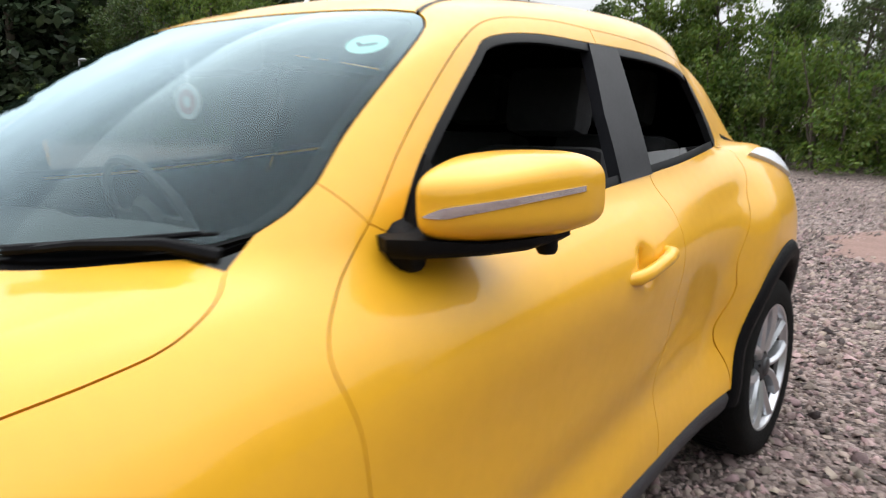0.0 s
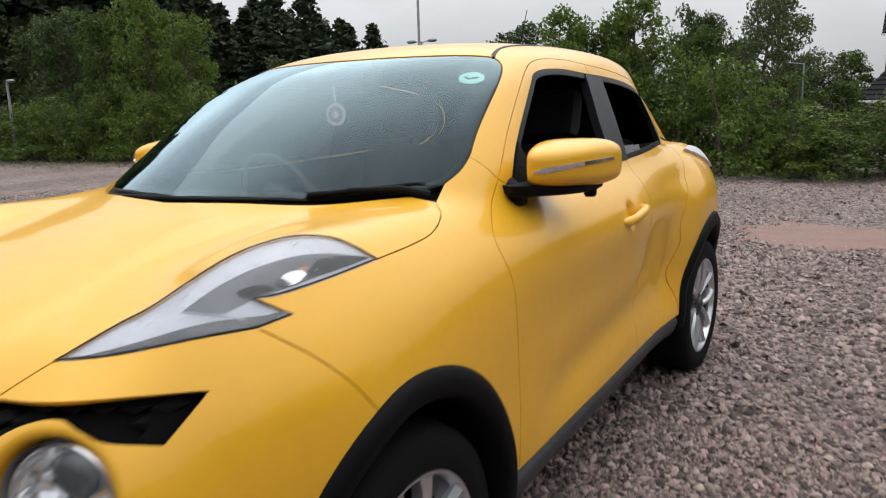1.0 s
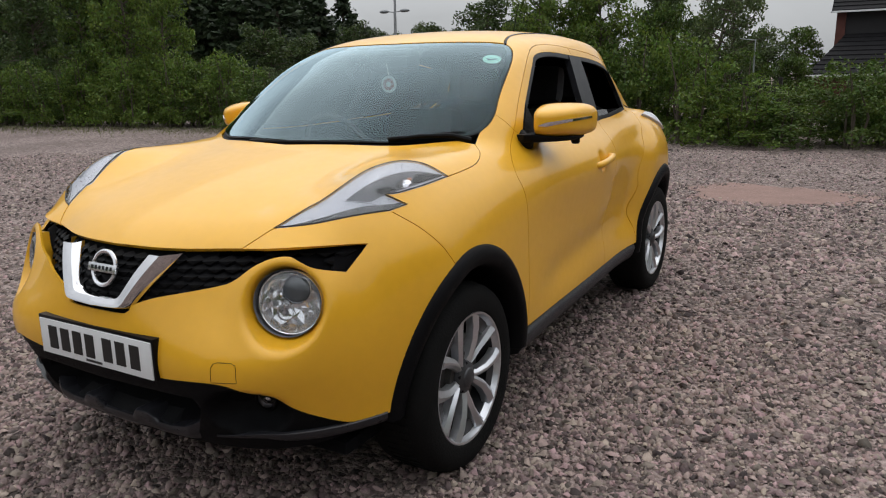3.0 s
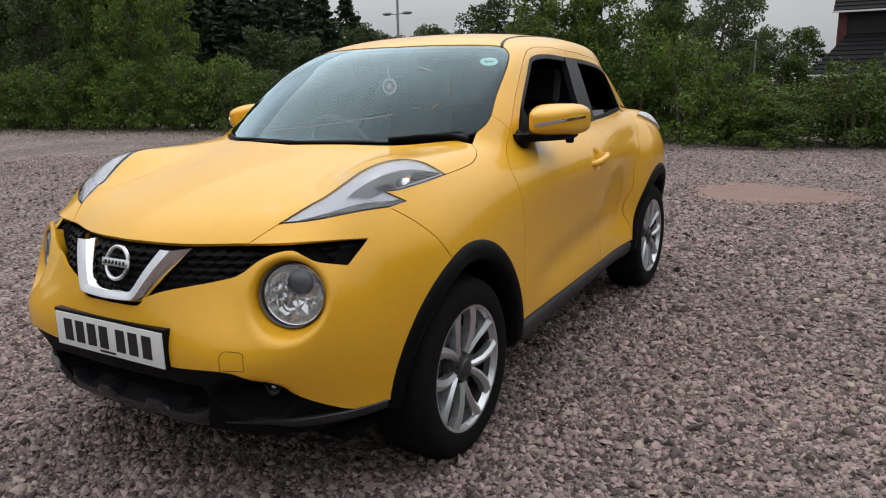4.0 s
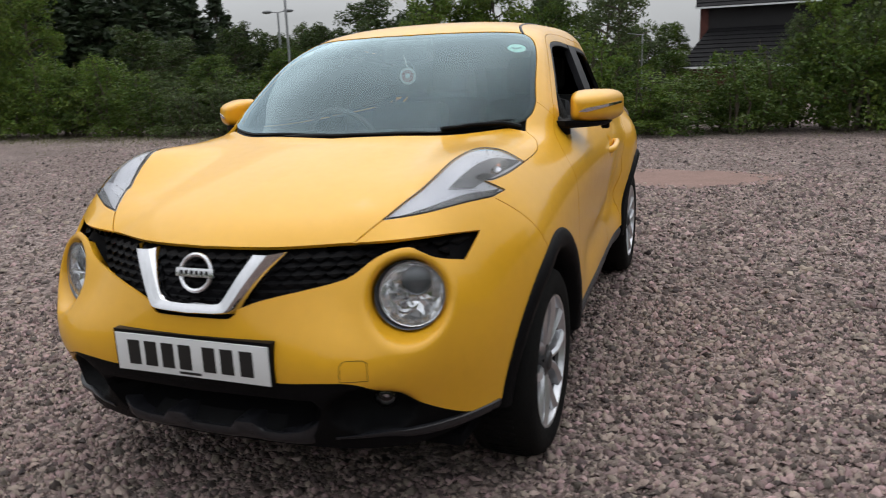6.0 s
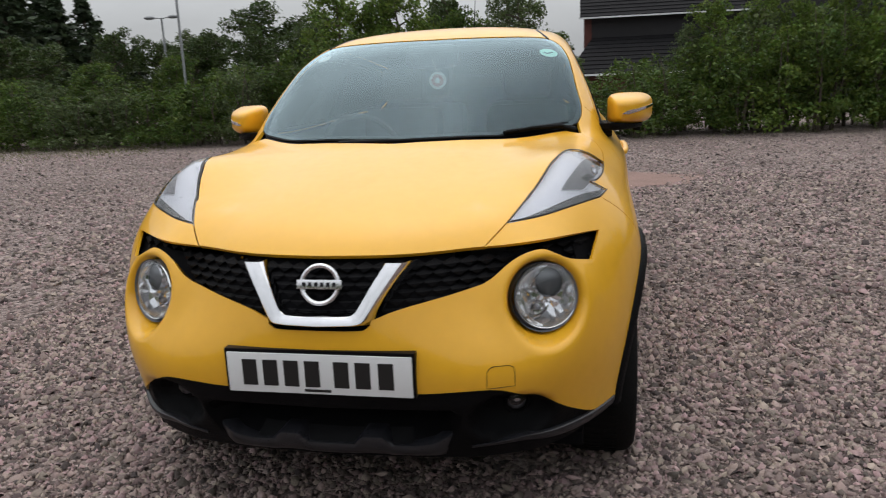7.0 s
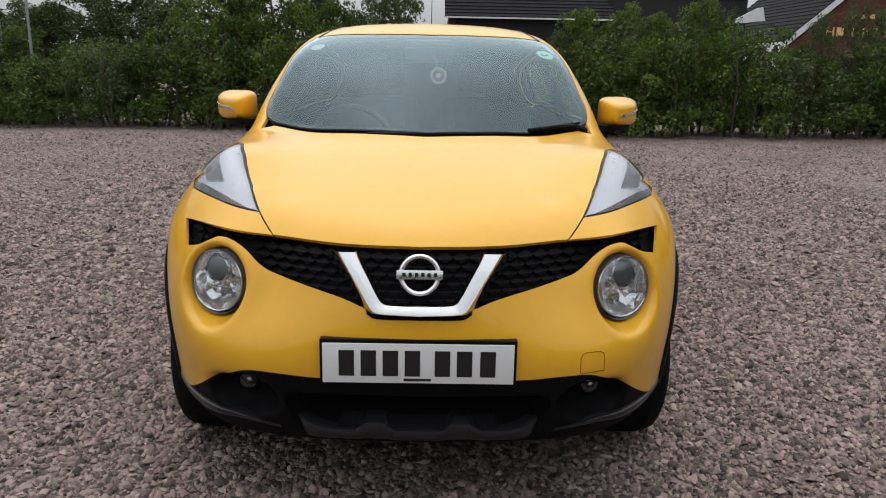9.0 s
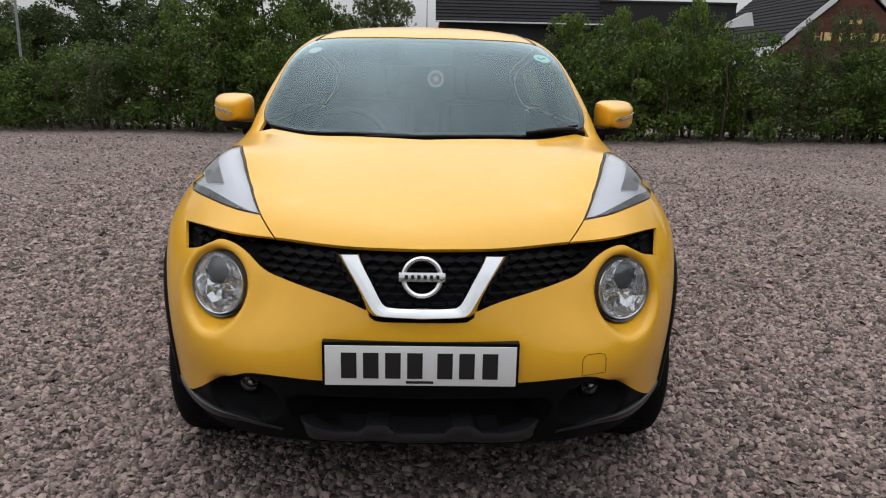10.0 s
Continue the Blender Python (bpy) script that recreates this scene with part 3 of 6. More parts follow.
def stones(name, count, x0, x1, y0, y1, size, keep=None, seed=1):
    """Angular stones strewn over a stretch of ground, as one mesh."""
    g = np.random.default_rng(seed)
    p = np.stack([g.uniform(x0, x1, count), g.uniform(y0, y1, count)], 1)
    if keep is not None:
        p = p[keep(p[:, 0], p[:, 1])]
    k = len(p)
    s = size * np.clip(g.lognormal(0, 0.42, k), 0.4, 2.4)
    v_ = BASE[None] * (1 + g.normal(0, 0.30, (k, 8, 3)))
    v_ *= (s[:, None] * np.stack([g.uniform(0.8, 1.3, k), g.uniform(0.6, 1.0, k), g.uniform(0.6, 1.15, k)], 1))[:, None, :]
    a = g.uniform(0, 2 * math.pi, k)
    c, si = np.cos(a)[:, None], np.sin(a)[:, None]
    tilt = g.normal(0, 0.35, k)[:, None]
    y_ = v_[:, :, 1] * np.cos(tilt) - v_[:, :, 2] * np.sin(tilt)
    z_ = v_[:, :, 1] * np.sin(tilt) + v_[:, :, 2] * np.cos(tilt)
    X = v_[:, :, 0] * c - y_ * si + p[:, :1]
    Y = v_[:, :, 0] * si + y_ * c + p[:, 1:]
    Z = z_ + (s * g.uniform(0.05, 0.5, k))[:, None]
    V = np.stack([X, Y, Z], 2).reshape(-1, 3)
    F = (OCTA_F[None] + 8 * np.arange(k)[:, None, None]).reshape(-1, 3)
    me = bpy.data.meshes.new(name)
    me.vertices.add(len(V))
    me.vertices.foreach_set("co", V.ravel())
    me.loops.add(len(F) * 3)
    me.loops.foreach_set("vertex_index", F.ravel())
    me.polygons.add(len(F))
    me.polygons.foreach_set("loop_start", np.arange(len(F)) * 3)
    me.materials.append(STONE)
    me.polygons.foreach_set("use_smooth", np.ones(len(F), bool))
    me.update(calc_edges=True)
    me.validate()
    ob = new(name, me)
    return tagged(ob, "loose angular grey-pink gravel stones", "gravel", kind="stuff")


strew = np.random.default_rng(77)
bare_out = lambda x, y: ((x - 1.0) / 0.95) ** 2 + ((y - 7.65) / 0.75) ** 2 > strew.uniform(0.5, 1.2, len(x))
stones("gravel", 97000, -2.6, 3.5, -1.1, 2.7, 0.0092, lambda x, y: ~((np.abs(x) < 0.55) & (y > 0.6)), 1)
stones("gravel", 49000, -4.0, 5.0, 2.7, 8.2, 0.0122, lambda x, y: ~((np.abs(x) < 0.55) & (y < 4.0)) & bare_out(x, y), 2)
stones("gravel", 24000, -11.0, 9.5, 7.6, 12.6, 0.0125, bare_out, 3)
stones("gravel", 24000, -12.0, -2.6, -1.0, 7.6, 0.0130, lambda x, y: (x < -4.0) | (y < 2.7), 4)
stones("gravel", 8000, 3.5, 5.2, -1.1, 2.7, 0.012, None, 5)

# the stones nearest to the walk, one by one on a few shared shapes
g = np.random.default_rng(61)
shapes = []
for k in range(8):
    v_ = OCTA * (1 + g.normal(0, 0.28, (8, 3))) * (g.uniform(0.9, 1.3), g.uniform(0.65, 1.0), g.uniform(0.45, 0.75))
    me = bpy.data.meshes.new("stone")
    me.from_pydata([tuple(map(float, q)) for q in v_], [], [tuple(map(int, f)) for f in OCTA_F])
    me.materials.append(STONE_ONE)
    me.polygons.foreach_set("use_smooth", [False] * len(OCTA_F))
    shapes.append(me)
for k in range(300):
    ob = new("stone", shapes[k % 8])
    sc = 0.0135 * float(np.clip(g.lognormal(0, 0.3), 0.6, 1.9))
    ob.parent = ground
    ob.matrix_basis = pose(g.uniform(1.15, 1.95), g.uniform(-0.45, 0.55), sc * 0.55, g.normal(0, 20), g.normal(0, 20), g.uniform(0, 360)) @ Matrix.Diagonal((sc, sc, sc, 1))

# ---- hedge, trees and weeds ----
def leaf_material(name, color, tip, thru=0.35):
    m = material(name, color, 0.55, vary=0.4, scale=1.1, tint=tip, island=0.45, spec=0.3)
    t = m.node_tree
    b = t.nodes["Principled BSDF"]
    src = b.inputs["Base Color"].links[0].from_socket
    tl, mx = t.nodes.new("ShaderNodeBsdfTranslucent"), t.nodes.new("ShaderNodeMixShader")
    mx.inputs[0].default_value = thru
    t.links.new(src, tl.inputs["Color"])
    o = t.nodes["Material Output"]
    t.links.new(b.outputs[0], mx.inputs[1])
    t.links.new(tl.outputs[0], mx.inputs[2])
    t.links.new(mx.outputs[0], o.inputs["Surface"])
    return m


LEAF = leaf_material("hedge_leaf", (0.045, 0.082, 0.014), (0.092, 0.132, 0.023))
LEAF_LIGHT = leaf_material("young_leaf", (0.071, 0.122, 0.017), (0.120, 0.165, 0.028))
LEAF_DARK = leaf_material("dark_pine", (0.019, 0.034, 0.014), (0.033, 0.048, 0.020), 0.15)
LEAF_GREY = leaf_material("willow_leaf", (0.060, 0.088, 0.030), (0.092, 0.118, 0.042))
LEAF_DEEP = leaf_material("deep_green_leaf", (0.035, 0.058, 0.014), (0.055, 0.082, 0.020), 0.25)
BARK = material("grey_brown_bark", (0.10, 0.08, 0.06), 0.9, vary=0.4, scale=8, bump=0.6, bump_scale=40)
GRASS = material("rough_grass", (0.10, 0.12, 0.035), 0.8, vary=0.4, scale=3, tint=(0.16, 0.15, 0.06), island=0.4)


def leaves(name, centres, spread, count, size, mat, parent, seed, flat=0.75):
    """Small pointed leaves gathered round clump centres, as one mesh."""
    g = np.random.default_rng(seed)
    c = np.array(centres)
    pick = g.integers(0, len(c), count)
    d = g.normal(size=(count, 3))
    d /= np.linalg.norm(d, axis=1, keepdims=True)
    p = c[pick] + d * (np.array(spread)[pick] * g.uniform(0.25, 1.0, count) ** 0.5)[:, None] * (1, 1, flat)
    a = g.normal(size=(count, 3)) + (0, 0, -0.25)
    a /= np.linalg.norm(a, axis=1, keepdims=True)
    b = np.cross(a, g.normal(size=(count, 3)))
    b /= np.linalg.norm(b, axis=1, keepdims=True)
    s = (size * g.uniform(0.6, 1.35, count))[:, None]
    V = np.stack([p - a * s, p + b * s * 0.48, p + a * s, p - b * s * 0.48], 1).reshape(-1, 3)
    F = (np.array([(0, 1, 2, 3)])[None] + 4 * np.arange(count)[:, None, None]).reshape(-1, 4)
    me = bpy.data.meshes.new(name)
    me.vertices.add(len(V))
    me.vertices.foreach_set("co", V.ravel())
    me.loops.add(F.size)
    me.loops.foreach_set("vertex_index", F.ravel())
    me.polygons.add(len(F))
    me.polygons.foreach_set("loop_start", np.arange(len(F)) * 4)
    me.materials.append(mat)
    me.update(calc_edges=True)
    ob = new(name, me)
    ob.parent = parent
    return ob


def bush(seed, high, wide, count, mat, leaf=0.043, label="dense green hedge bush", cat_="bush", grp="hedge bushes"):
    g = np.random.default_rng(seed)
    b = thing("bush", label, cat_, group=grp)
    cen, spr = [], []
    for k in range(7):
        a = g.uniform(0, 2 * math.pi)
        lean = g.uniform(0.15, 0.5) * wide
        top = Vector((lean * math.cos(a), lean * math.sin(a), high * g.uniform(0.7, 1.0)))
        foot = Vector((0.22 * wide * math.cos(a), 0.22 * wide * math.sin(a), 0))
        mid = foot.lerp(top, 0.5) + Vector(g.normal(0, 0.08, 3))
        bm = bmesh.new()
        tube(bm, [foot, mid, top], [0.03, 0.02, 0.006], 6)
        part("stem", bm, BARK, b)
        for q in range(9):
            s = 0.04 + 0.96 * (q + g.uniform(0, 1)) / 9
            base = foot.lerp(mid, s * 2) if s < 0.5 else mid.lerp(top, s * 2 - 1)
            out_ = wide * 0.42 * (1 - 0.55 * s)
            c = base + Vector((g.normal(0, out_), g.normal(0, out_), g.normal(0, 0.12)))
            c.z = max(c.z, 0.30)
            cen.append(tuple(c))
            spr.append(g.uniform(0.12, 0.34) * (0.75 + 0.25 * wide))
    leaves("crown", cen, spr, count, leaf, mat, b, seed + 50)
    return b


def tree(seed, high, wide, count, mat, leaf=0.07, bare=0.25, label="tall green broadleaf tree"):
    g = np.random.default_rng(seed)
    b = thing("tree", label, "tree", group="trees behind the hedge")
    bm = bmesh.new()
    pts = [Vector((0.12 * math.sin(k * 1.3 + seed), 0.1 * math.cos(k + seed), high * k / 6 * 0.95)) for k in range(7)]
    tube(bm, pts, [0.11 * (1 - k / 6.8) * high / 5 for k in range(7)], 8)
    part("trunk", bm, BARK, b)
    cen, spr = [], []
    for k in range(26):
        s = bare + (1 - bare) * (k + g.uniform(0, 1)) / 26
        base = pts[int(s * 5.9)].lerp(pts[int(s * 5.9) + 1], s * 5.9 % 1)
        a = k * 2.4 + g.uniform(-0.4, 0.4)
        ln = wide * (0.35 + 0.65 * math.sin(min(1, (1.05 - s) * 1.5) * math.pi / 2)) * g.uniform(0.65, 1.1)
        tip = base + Vector((ln * math.cos(a), ln * math.sin(a), ln * g.uniform(0.1, 0.6)))
        bm = bmesh.new()
        tube(bm, [base, base.lerp(tip, 0.5) + Vector((0, 0, 0.06)), tip], [0.035, 0.02, 0.006], 5)
        part("limb", bm, BARK, b)
        for q in (0.45, 0.72, 0.95, 1.05):
            cen.append(tuple(base.lerp(tip, q) + Vector(g.normal(0, 0.12, 3))))
            spr.append(g.uniform(0.2, 0.42) * wide / 1.3)
    leaves("crown", cen, spr, count, leaf, mat, b, seed + 90)
    return b


def conifer(seed, high, count=2300):
    g = np.random.default_rng(seed)
    b = thing("conifer", "dark green conifer in the far wood", "tree", group="far conifers")
    bm = bmesh.new()
    tube(bm, [(0, 0, 0), (0.05, 0, high * 0.5), (0, 0, high)], [0.16, 0.1, 0.02], 7)
    part("trunk", bm, BARK, b)
    cen, spr = [], []
    for k in range(120):
        s = 0.06 + 0.94 * (k + g.uniform(0, 1)) / 120
        a = g.uniform(0, 2 * math.pi)
        r = (1 - s) ** 0.8 * high * 0.24 * g.uniform(0.4, 1.15)
        cen.append((r * math.cos(a), r * math.sin(a), s * high))
        spr.append(0.20 + 0.6 * (1 - s))
    leaves("crown", cen, spr, count, 0.17, LEAF_DARK, b, seed + 7, 0.5)
    return b


def hedge_y(x):
    """The front foot of the hedge."""
    return float(np.interp(x, (-26, -22, -15, -8, -4, -0.5, 2, 5, 9, 18), (11.3, 11.9, 13.1, 13.5, 13.5, 12.8, 12.7, 13.2, 13.6, 14.4)))


def top_at(x):
    """Height of the hedge along its line."""
    return float(np.interp(x, (-26, -20, -13.5, -12.5, -9.6, -7.0, -5.6, -4.4, -1.0, -0.4, 0.2, 1.6, 2.3, 3.0, 6.0, 9.0, 10.5, 14, 18), (1.7, 2.2, 2.2, 1.6, 1.6, 2.0, 2.3, 2.35, 2.15, 1.75, 1.40, 1.42, 2.0, 2.5, 2.5, 2.2, 2.3, 2.5, 2.6)))


protos = [bush(11, 2.0, 1.25, 4700, LEAF), bush(12, 2.0, 1.35, 4700, LEAF), bush(13, 2.0, 1.15, 4500, LEAF_LIGHT), bush(14, 2.0, 1.3, 4700, LEAF), bush(15, 2.0, 1.2, 4400, LEAF_GREY)]
rng = np.random.default_rng(21)
spots = []
x = -26.0
while x < 17.5:
    for row in range(2):
        xx = x + rng.uniform(-0.25, 0.25) + 0.5 * row
        spots.append((xx, hedge_y(xx) + 0.95 + rng.uniform(-0.2, 0.25) + 1.0 * row, top_at(xx) * rng.uniform(0.84, 1.08) * (1.0 if row == 0 else 1.08)))
    x += 1.12
used = set()
for i, (xx, yy, hh) in enumerate(spots):
    k = int(rng.integers(0, 5))
    # a thin place in the hedge before the gate
    if abs(xx - 0.15) < 0.5:
        hh *= 0.75
    if xx < -13 and rng.random() < 0.5:
        k = 2
    m = pose(xx, yy, -0.02, 0, 0, rng.uniform(0, 360)) @ Matrix.Diagonal((1.0, 1.0, hh / 2.15, 1))
    if k not in used:
        used.add(k)
        protos[k].matrix_basis = m
    else:
        sc = tuple(protos[k].scale)
        protos[k].scale = (1, 1, 1)
        copy_thing(protos[k], m)
        protos[k].scale = sc

# trees behind the hedge
t_a = tree(31, 5.2, 1.5, 7000, LEAF_LIGHT)
t_b = tree(32, 4.6, 1.3, 6500, LEAF)
t_d = tree(34, 4.4, 1.25, 5600, LEAF_DEEP, label="dark green tree behind the hedge")
t_c = tree(33, 4.4, 1.1, 5200, LEAF_GREY, 0.05, label="airy grey-green birch tree")
# tree, x, y, breadth, height
plan = [(t_a, -4.95, 15.2, 0.6, 0.64), (t_a, -3.7, 15.6, 0.58, 0.68), (t_b, -4.3, 15.9, 0.55, 0.7), (t_b, -2.5, 16.4, 0.5, 0.62), (t_d, -3.1, 19.0, 0.58, 0.8), (t_d, -4.2, 23.0, 0.8, 0.84), (t_c, -0.95, 16.2, 0.74, 0.80), (t_c, -1.3, 17.0, 0.62, 0.84), (t_b, -2.3, 19.5, 0.52, 0.62), (t_d, -0.45, 18.6, 0.5, 0.46), (t_d, -1.2, 19.4, 0.5, 0.5), (t_b, 0.2, 18.2, 0.4, 0.36),
        (t_d, -7.6, 20.5, 0.7, 0.68), (t_d, -5.6, 20.8, 0.6, 0.6), (t_d, -13.7, 30.0, 1.25, 1.10), (t_d, -12.2, 30.6, 1.0, 0.95), (t_d, -9.7, 21.5, 0.75, 0.66), (t_d, -6.2, 22.6, 0.8, 0.7), (t_d, -8.3, 22.8, 0.9, 0.78),
        (t_d, -13.9, 22.5, 0.75, 0.68), (t_d, -12.6, 22.8, 0.72, 0.68), (t_d, -15.4, 22.2, 0.75, 0.74), (t_d, -11.6, 20.8, 0.75, 0.66), (t_d, -10.7, 20.5, 0.7, 0.66), (t_c, -14.8, 26.0, 0.9, 0.80), (t_c, -16.2, 27.0, 0.8, 0.70), (t_d, -20.5, 25.0, 1.0, 0.72), (t_d, -18.2, 20.5, 0.9, 0.74), (t_b, -9.4, 15.6, 0.5, 0.46), (t_b, -11.6, 15.4, 0.55, 0.44),
        (t_a, -18.6, 14.6, 0.75, 0.94), (t_a, -17.2, 15.0, 0.62, 0.82), (t_b, -20.4, 14.4, 0.75, 1.0), (t_b, -19.6, 15.6, 0.7, 1.05),
        (t_d, -24.6, 15.5, 1.0, 1.1), (t_d, -27.0, 17.0, 1.1, 1.2), (t_d, -30.0, 18.0, 1.2, 1.25), (t_d, -22.6, 18.0, 1.0, 1.1), (t_d, -33.0, 19.0, 1.2, 1.3),
        (t_c, 11.9, 16.4, 0.45, 0.62), (t_c, 13.6, 17.2, 0.6, 0.7), (t_b, -0.5, 27.5, 0.62, 0.60), (t_b, -1.6, 25.0, 0.5, 0.58),
        (t_a, 3.2, 15.0, 0.42, 0.50), (t_a, 4.9, 15.0, 0.36, 0.49), (t_c, 2.7, 14.9, 0.4, 0.5), (t_c, 6.9, 15.0, 0.36, 0.52),
        (t_a, 4.15, 15.1, 0.36, 0.53), (t_a, 5.75, 15.0, 0.38, 0.57), (t_c, 6.4, 15.1, 0.42, 0.62), (t_c, 8.4, 15.0, 0.36, 0.60), (t_c, 9.2, 15.1, 0.40, 0.66), (t_c, 9.9, 15.3, 0.34, 0.64), (t_c, 10.6, 15.3, 0.4, 0.68)]
first = set()
for pr, xx, yy, sc, up_ in plan:
    m = pose(xx, yy, 0, 0, 0, rng.uniform(0, 360)) @ Matrix.Diagonal((sc, sc, up_, 1))
    if id(pr) not in first:
        first.add(id(pr))
        pr.matrix_basis = m
    else:
        old = tuple(pr.scale)
        pr.scale = (1, 1, 1)
        copy_thing(pr, m)
        pr.scale = old

c_a, c_b = conifer(41, 7.5), conifer(42, 6.5)
placed = set()
for i in range(64):
    f = i / 63
    head_ = radians(-72 + 37.5 * f)
    dist = 42 + 9 * ((i * 7) % 5) / 4
    pr = (c_a, c_b)[i % 2]
    lim = float(np.interp(f, (0, 0.35, 0.6, 0.8, 0.88, 1.0), (1.6, 1.5, 1.25, 1.0, 0.88, 0.60)))
    sc = lim * rng.uniform(0.8, 1.1)
    m = pose(2 + dist * math.sin(head_), -1 + dist * math.cos(head_), -0.5, 0, 0, rng.uniform(0, 360)) @ Matrix.Diagonal((sc * 1.35, sc * 1.35, sc, 1))
    if i % 2 not in placed:
        placed.add(i % 2)
        pr.matrix_basis = m
    else:
        old = tuple(pr.scale)
        pr.scale = (1, 1, 1)
        copy_thing(pr, m)
        pr.scale = old

# weeds and rough grass at the edge of the gravel
g = np.random.default_rng(8)
cnt = 4500
wx = np.where(g.random(cnt) < 0.9, g.uniform(-24, -8.5, cnt), g.uniform(-8.5, 13, cnt))
edge = np.array([hedge_y(v) for v in wx])
wy = edge + 0.75 - np.abs(g.normal(0, 0.75, cnt)) * np.where(wx < -5, 1.8, 0.45)
hh = g.uniform(0.02, 0.09, cnt) * np.where(g.random(cnt) < 0.04, 2.0, 1.0)
a = g.uniform(0, 2 * math.pi, cnt)
dx, dy, ww = np.cos(a), np.sin(a), 0.008
lean = g.normal(0, 0.04, (cnt, 2))
V = np.stack([np.stack([wx - dx * ww, wy - dy * ww, 0 * wx], 1), np.stack([wx + dx * ww, wy + dy * ww, 0 * wx], 1), np.stack([wx + lean[:, 0], wy + lean[:, 1], hh], 1)], 1).reshape(-1, 3)
weeds = mesh_ob("weeds", V, np.arange(cnt * 3).reshape(-1, 3), GRASS, smooth=False)
tagged(weeds, "rough grass and weeds along the hedge foot", "grass", kind="stuff")

# unseen hedge added round the rest; its heights shape light and reflections
way_ = flow([(15.5, 13.0, 0), (14.0, 5.0, 0), (14.0, -6.0, 0), (10.0, -13.0, 0), (0.0, -15.0, 0), (-12.0, -13.0, 0), (-19.0, -5.0, 0), (-23.0, 3.0, 0)], 0.5)
g = np.random.default_rng(19)
rows = []
for f, up_ in ((-1.0, 0.0), (-0.95, 0.5), (-0.7, 0.85), (-0.2, 1.0), (0.5, 0.95), (1.0, 0.0)):
    mid_ = np.array((0.0, 0.0, 0.0)) - way_
    mid_ /= np.linalg.norm(mid_, axis=1, keepdims=True)
    p = way_ - mid_ * f * 1.3 + g.normal(0, 0.2, way_.shape)
    p[:, 2] = (up_ * np.interp(way_[:, 0], (-16, -4), (2.4, 5.2)) * (1 + 0.15 * np.sin(np.arange(len(way_)) * 0.7) + g.normal(0, 0.08, len(way_)))) if up_ else -0.05
    rows.append(p)
k = len(way_)
faces = [(r * k + i, r * k + i + 1, (r + 1) * k + i + 1, (r + 1) * k + i) for r in range(5) for i in range(k - 1)]
tagged(mesh_ob("backdrop", np.vstack(rows), faces, LEAF_DEEP, smooth=False), "unseen dark green hedge added round the car park to shape light", "hedge", kind="structure")

# ---- the brick pub behind the hedge, street lamps and posts ----
BRICK = material("red_brick", (0.12, 0.043, 0.030), 0.85, vary=0.35, scale=5, bump=0.5, bump_scale=30, lot=0.25)
SLATE = material("dark_roof_tile", (0.014, 0.0135, 0.015), 0.82, spec=0.15, vary=0.35, scale=4, bump=0.4, bump_scale=20, lot=0.25)
FASCIA = material("white_board", (0.72, 0.73, 0.74), 0.5, vary=0.08, scale=5)
CLAD = material("dark_boarding", (0.014, 0.013, 0.015), 0.7, vary=0.3, scale=4)
GOLD = material("gold_letter", (0.75, 0.55, 0.22), 0.35, metal=0.4, vary=0.1, scale=20)
STEEL = material("galvanised_steel", (0.33, 0.34, 0.35), 0.5, metal=0.6, vary=0.2, scale=15)
LAMP_GREY = material("lamp_head_grey", (0.20, 0.21, 0.22), 0.5, vary=0.1, scale=15)
pub = thing("pub", "low red-brick pub with dark tiled roofs and a gold-lettered gable", "building")
pub.matrix_world = Matrix.Translation((-0.63, 0.36, 0.10)) @ Matrix.Diagonal((1.185, 1.185, 1.185, 1))


def slope_roof(name, x0, x1, y0, z0, y1, z1, rows, owner, hip0=0.0, hip1=0.0):
    """A tiled slope: each course is a strip that overlaps the one below."""
    roof_ = None
    for k in range(rows):
        a, b_ = k / rows, (k + 1.12) / rows
        ya, yb, za, zb = y0 + (y1 - y0) * a, y0 + (y1 - y0) * b_, z0 + (z1 - z0) * a, z0 + (z1 - z0) * b_
        l0, l1, r0, r1 = x0 + hip0 * a, x0 + hip0 * b_, x1 - hip1 * a, x1 - hip1 * b_
        bm = bmesh.new()
        lo = [bm.verts.new(p) for p in ((l0, ya, za), (r0, ya, za), (r1, yb, zb - 0.03), (l1, yb, zb - 0.03))]
        hi = [bm.verts.new((v_.co.x, v_.co.y, v_.co.z + 0.035)) for v_ in lo]
        bm.faces.new(hi)
        bm.faces.new(lo[::-1])
        for i in range(4):
            bm.faces.new((lo[i], lo[(i + 1) % 4], hi[(i + 1) % 4], hi[i]))
        ob = part(name if roof_ is None else "tile_course", bm, SLATE, owner if roof_ is None else roof_, smooth=False)
        roof_ = roof_ or ob
    return roof_


def slab(name, lo, hi, mat, owner, bevel=0.0):
    bm = bmesh.new()
    box(bm, lo, hi, bevel)
    return part(name, bm, mat, owner, smooth=False)


slab("wall", (0.95, 22.5, -2.0), (6.0, 22.8, 2.58), CLAD, pub)
slab("end_wall", (0.90, 22.45, -2.0), (1.13, 28.0, 2.58), BRICK, pub)
slope_roof("roof", 0.78, 6.1, 22.2, 2.58, 25.6, 5.06, 22, pub)
slab("fascia", (0.76, 22.15, 2.54), (6.1, 22.21, 2.585), FASCIA, pub)
slope_roof("lower_roof", 0.42, 6.0, 20.7, 0.92, 22.5, 1.98, 9, pub, hip0=0.75)
slab("lower_fascia", (0.39, 20.62, 0.86), (6.0, 20.69, 0.92), FASCIA, pub)
slab("lower_wall", (0.57, 20.9, -2.0), (6.0, 21.1, 0.9), BRICK, pub)
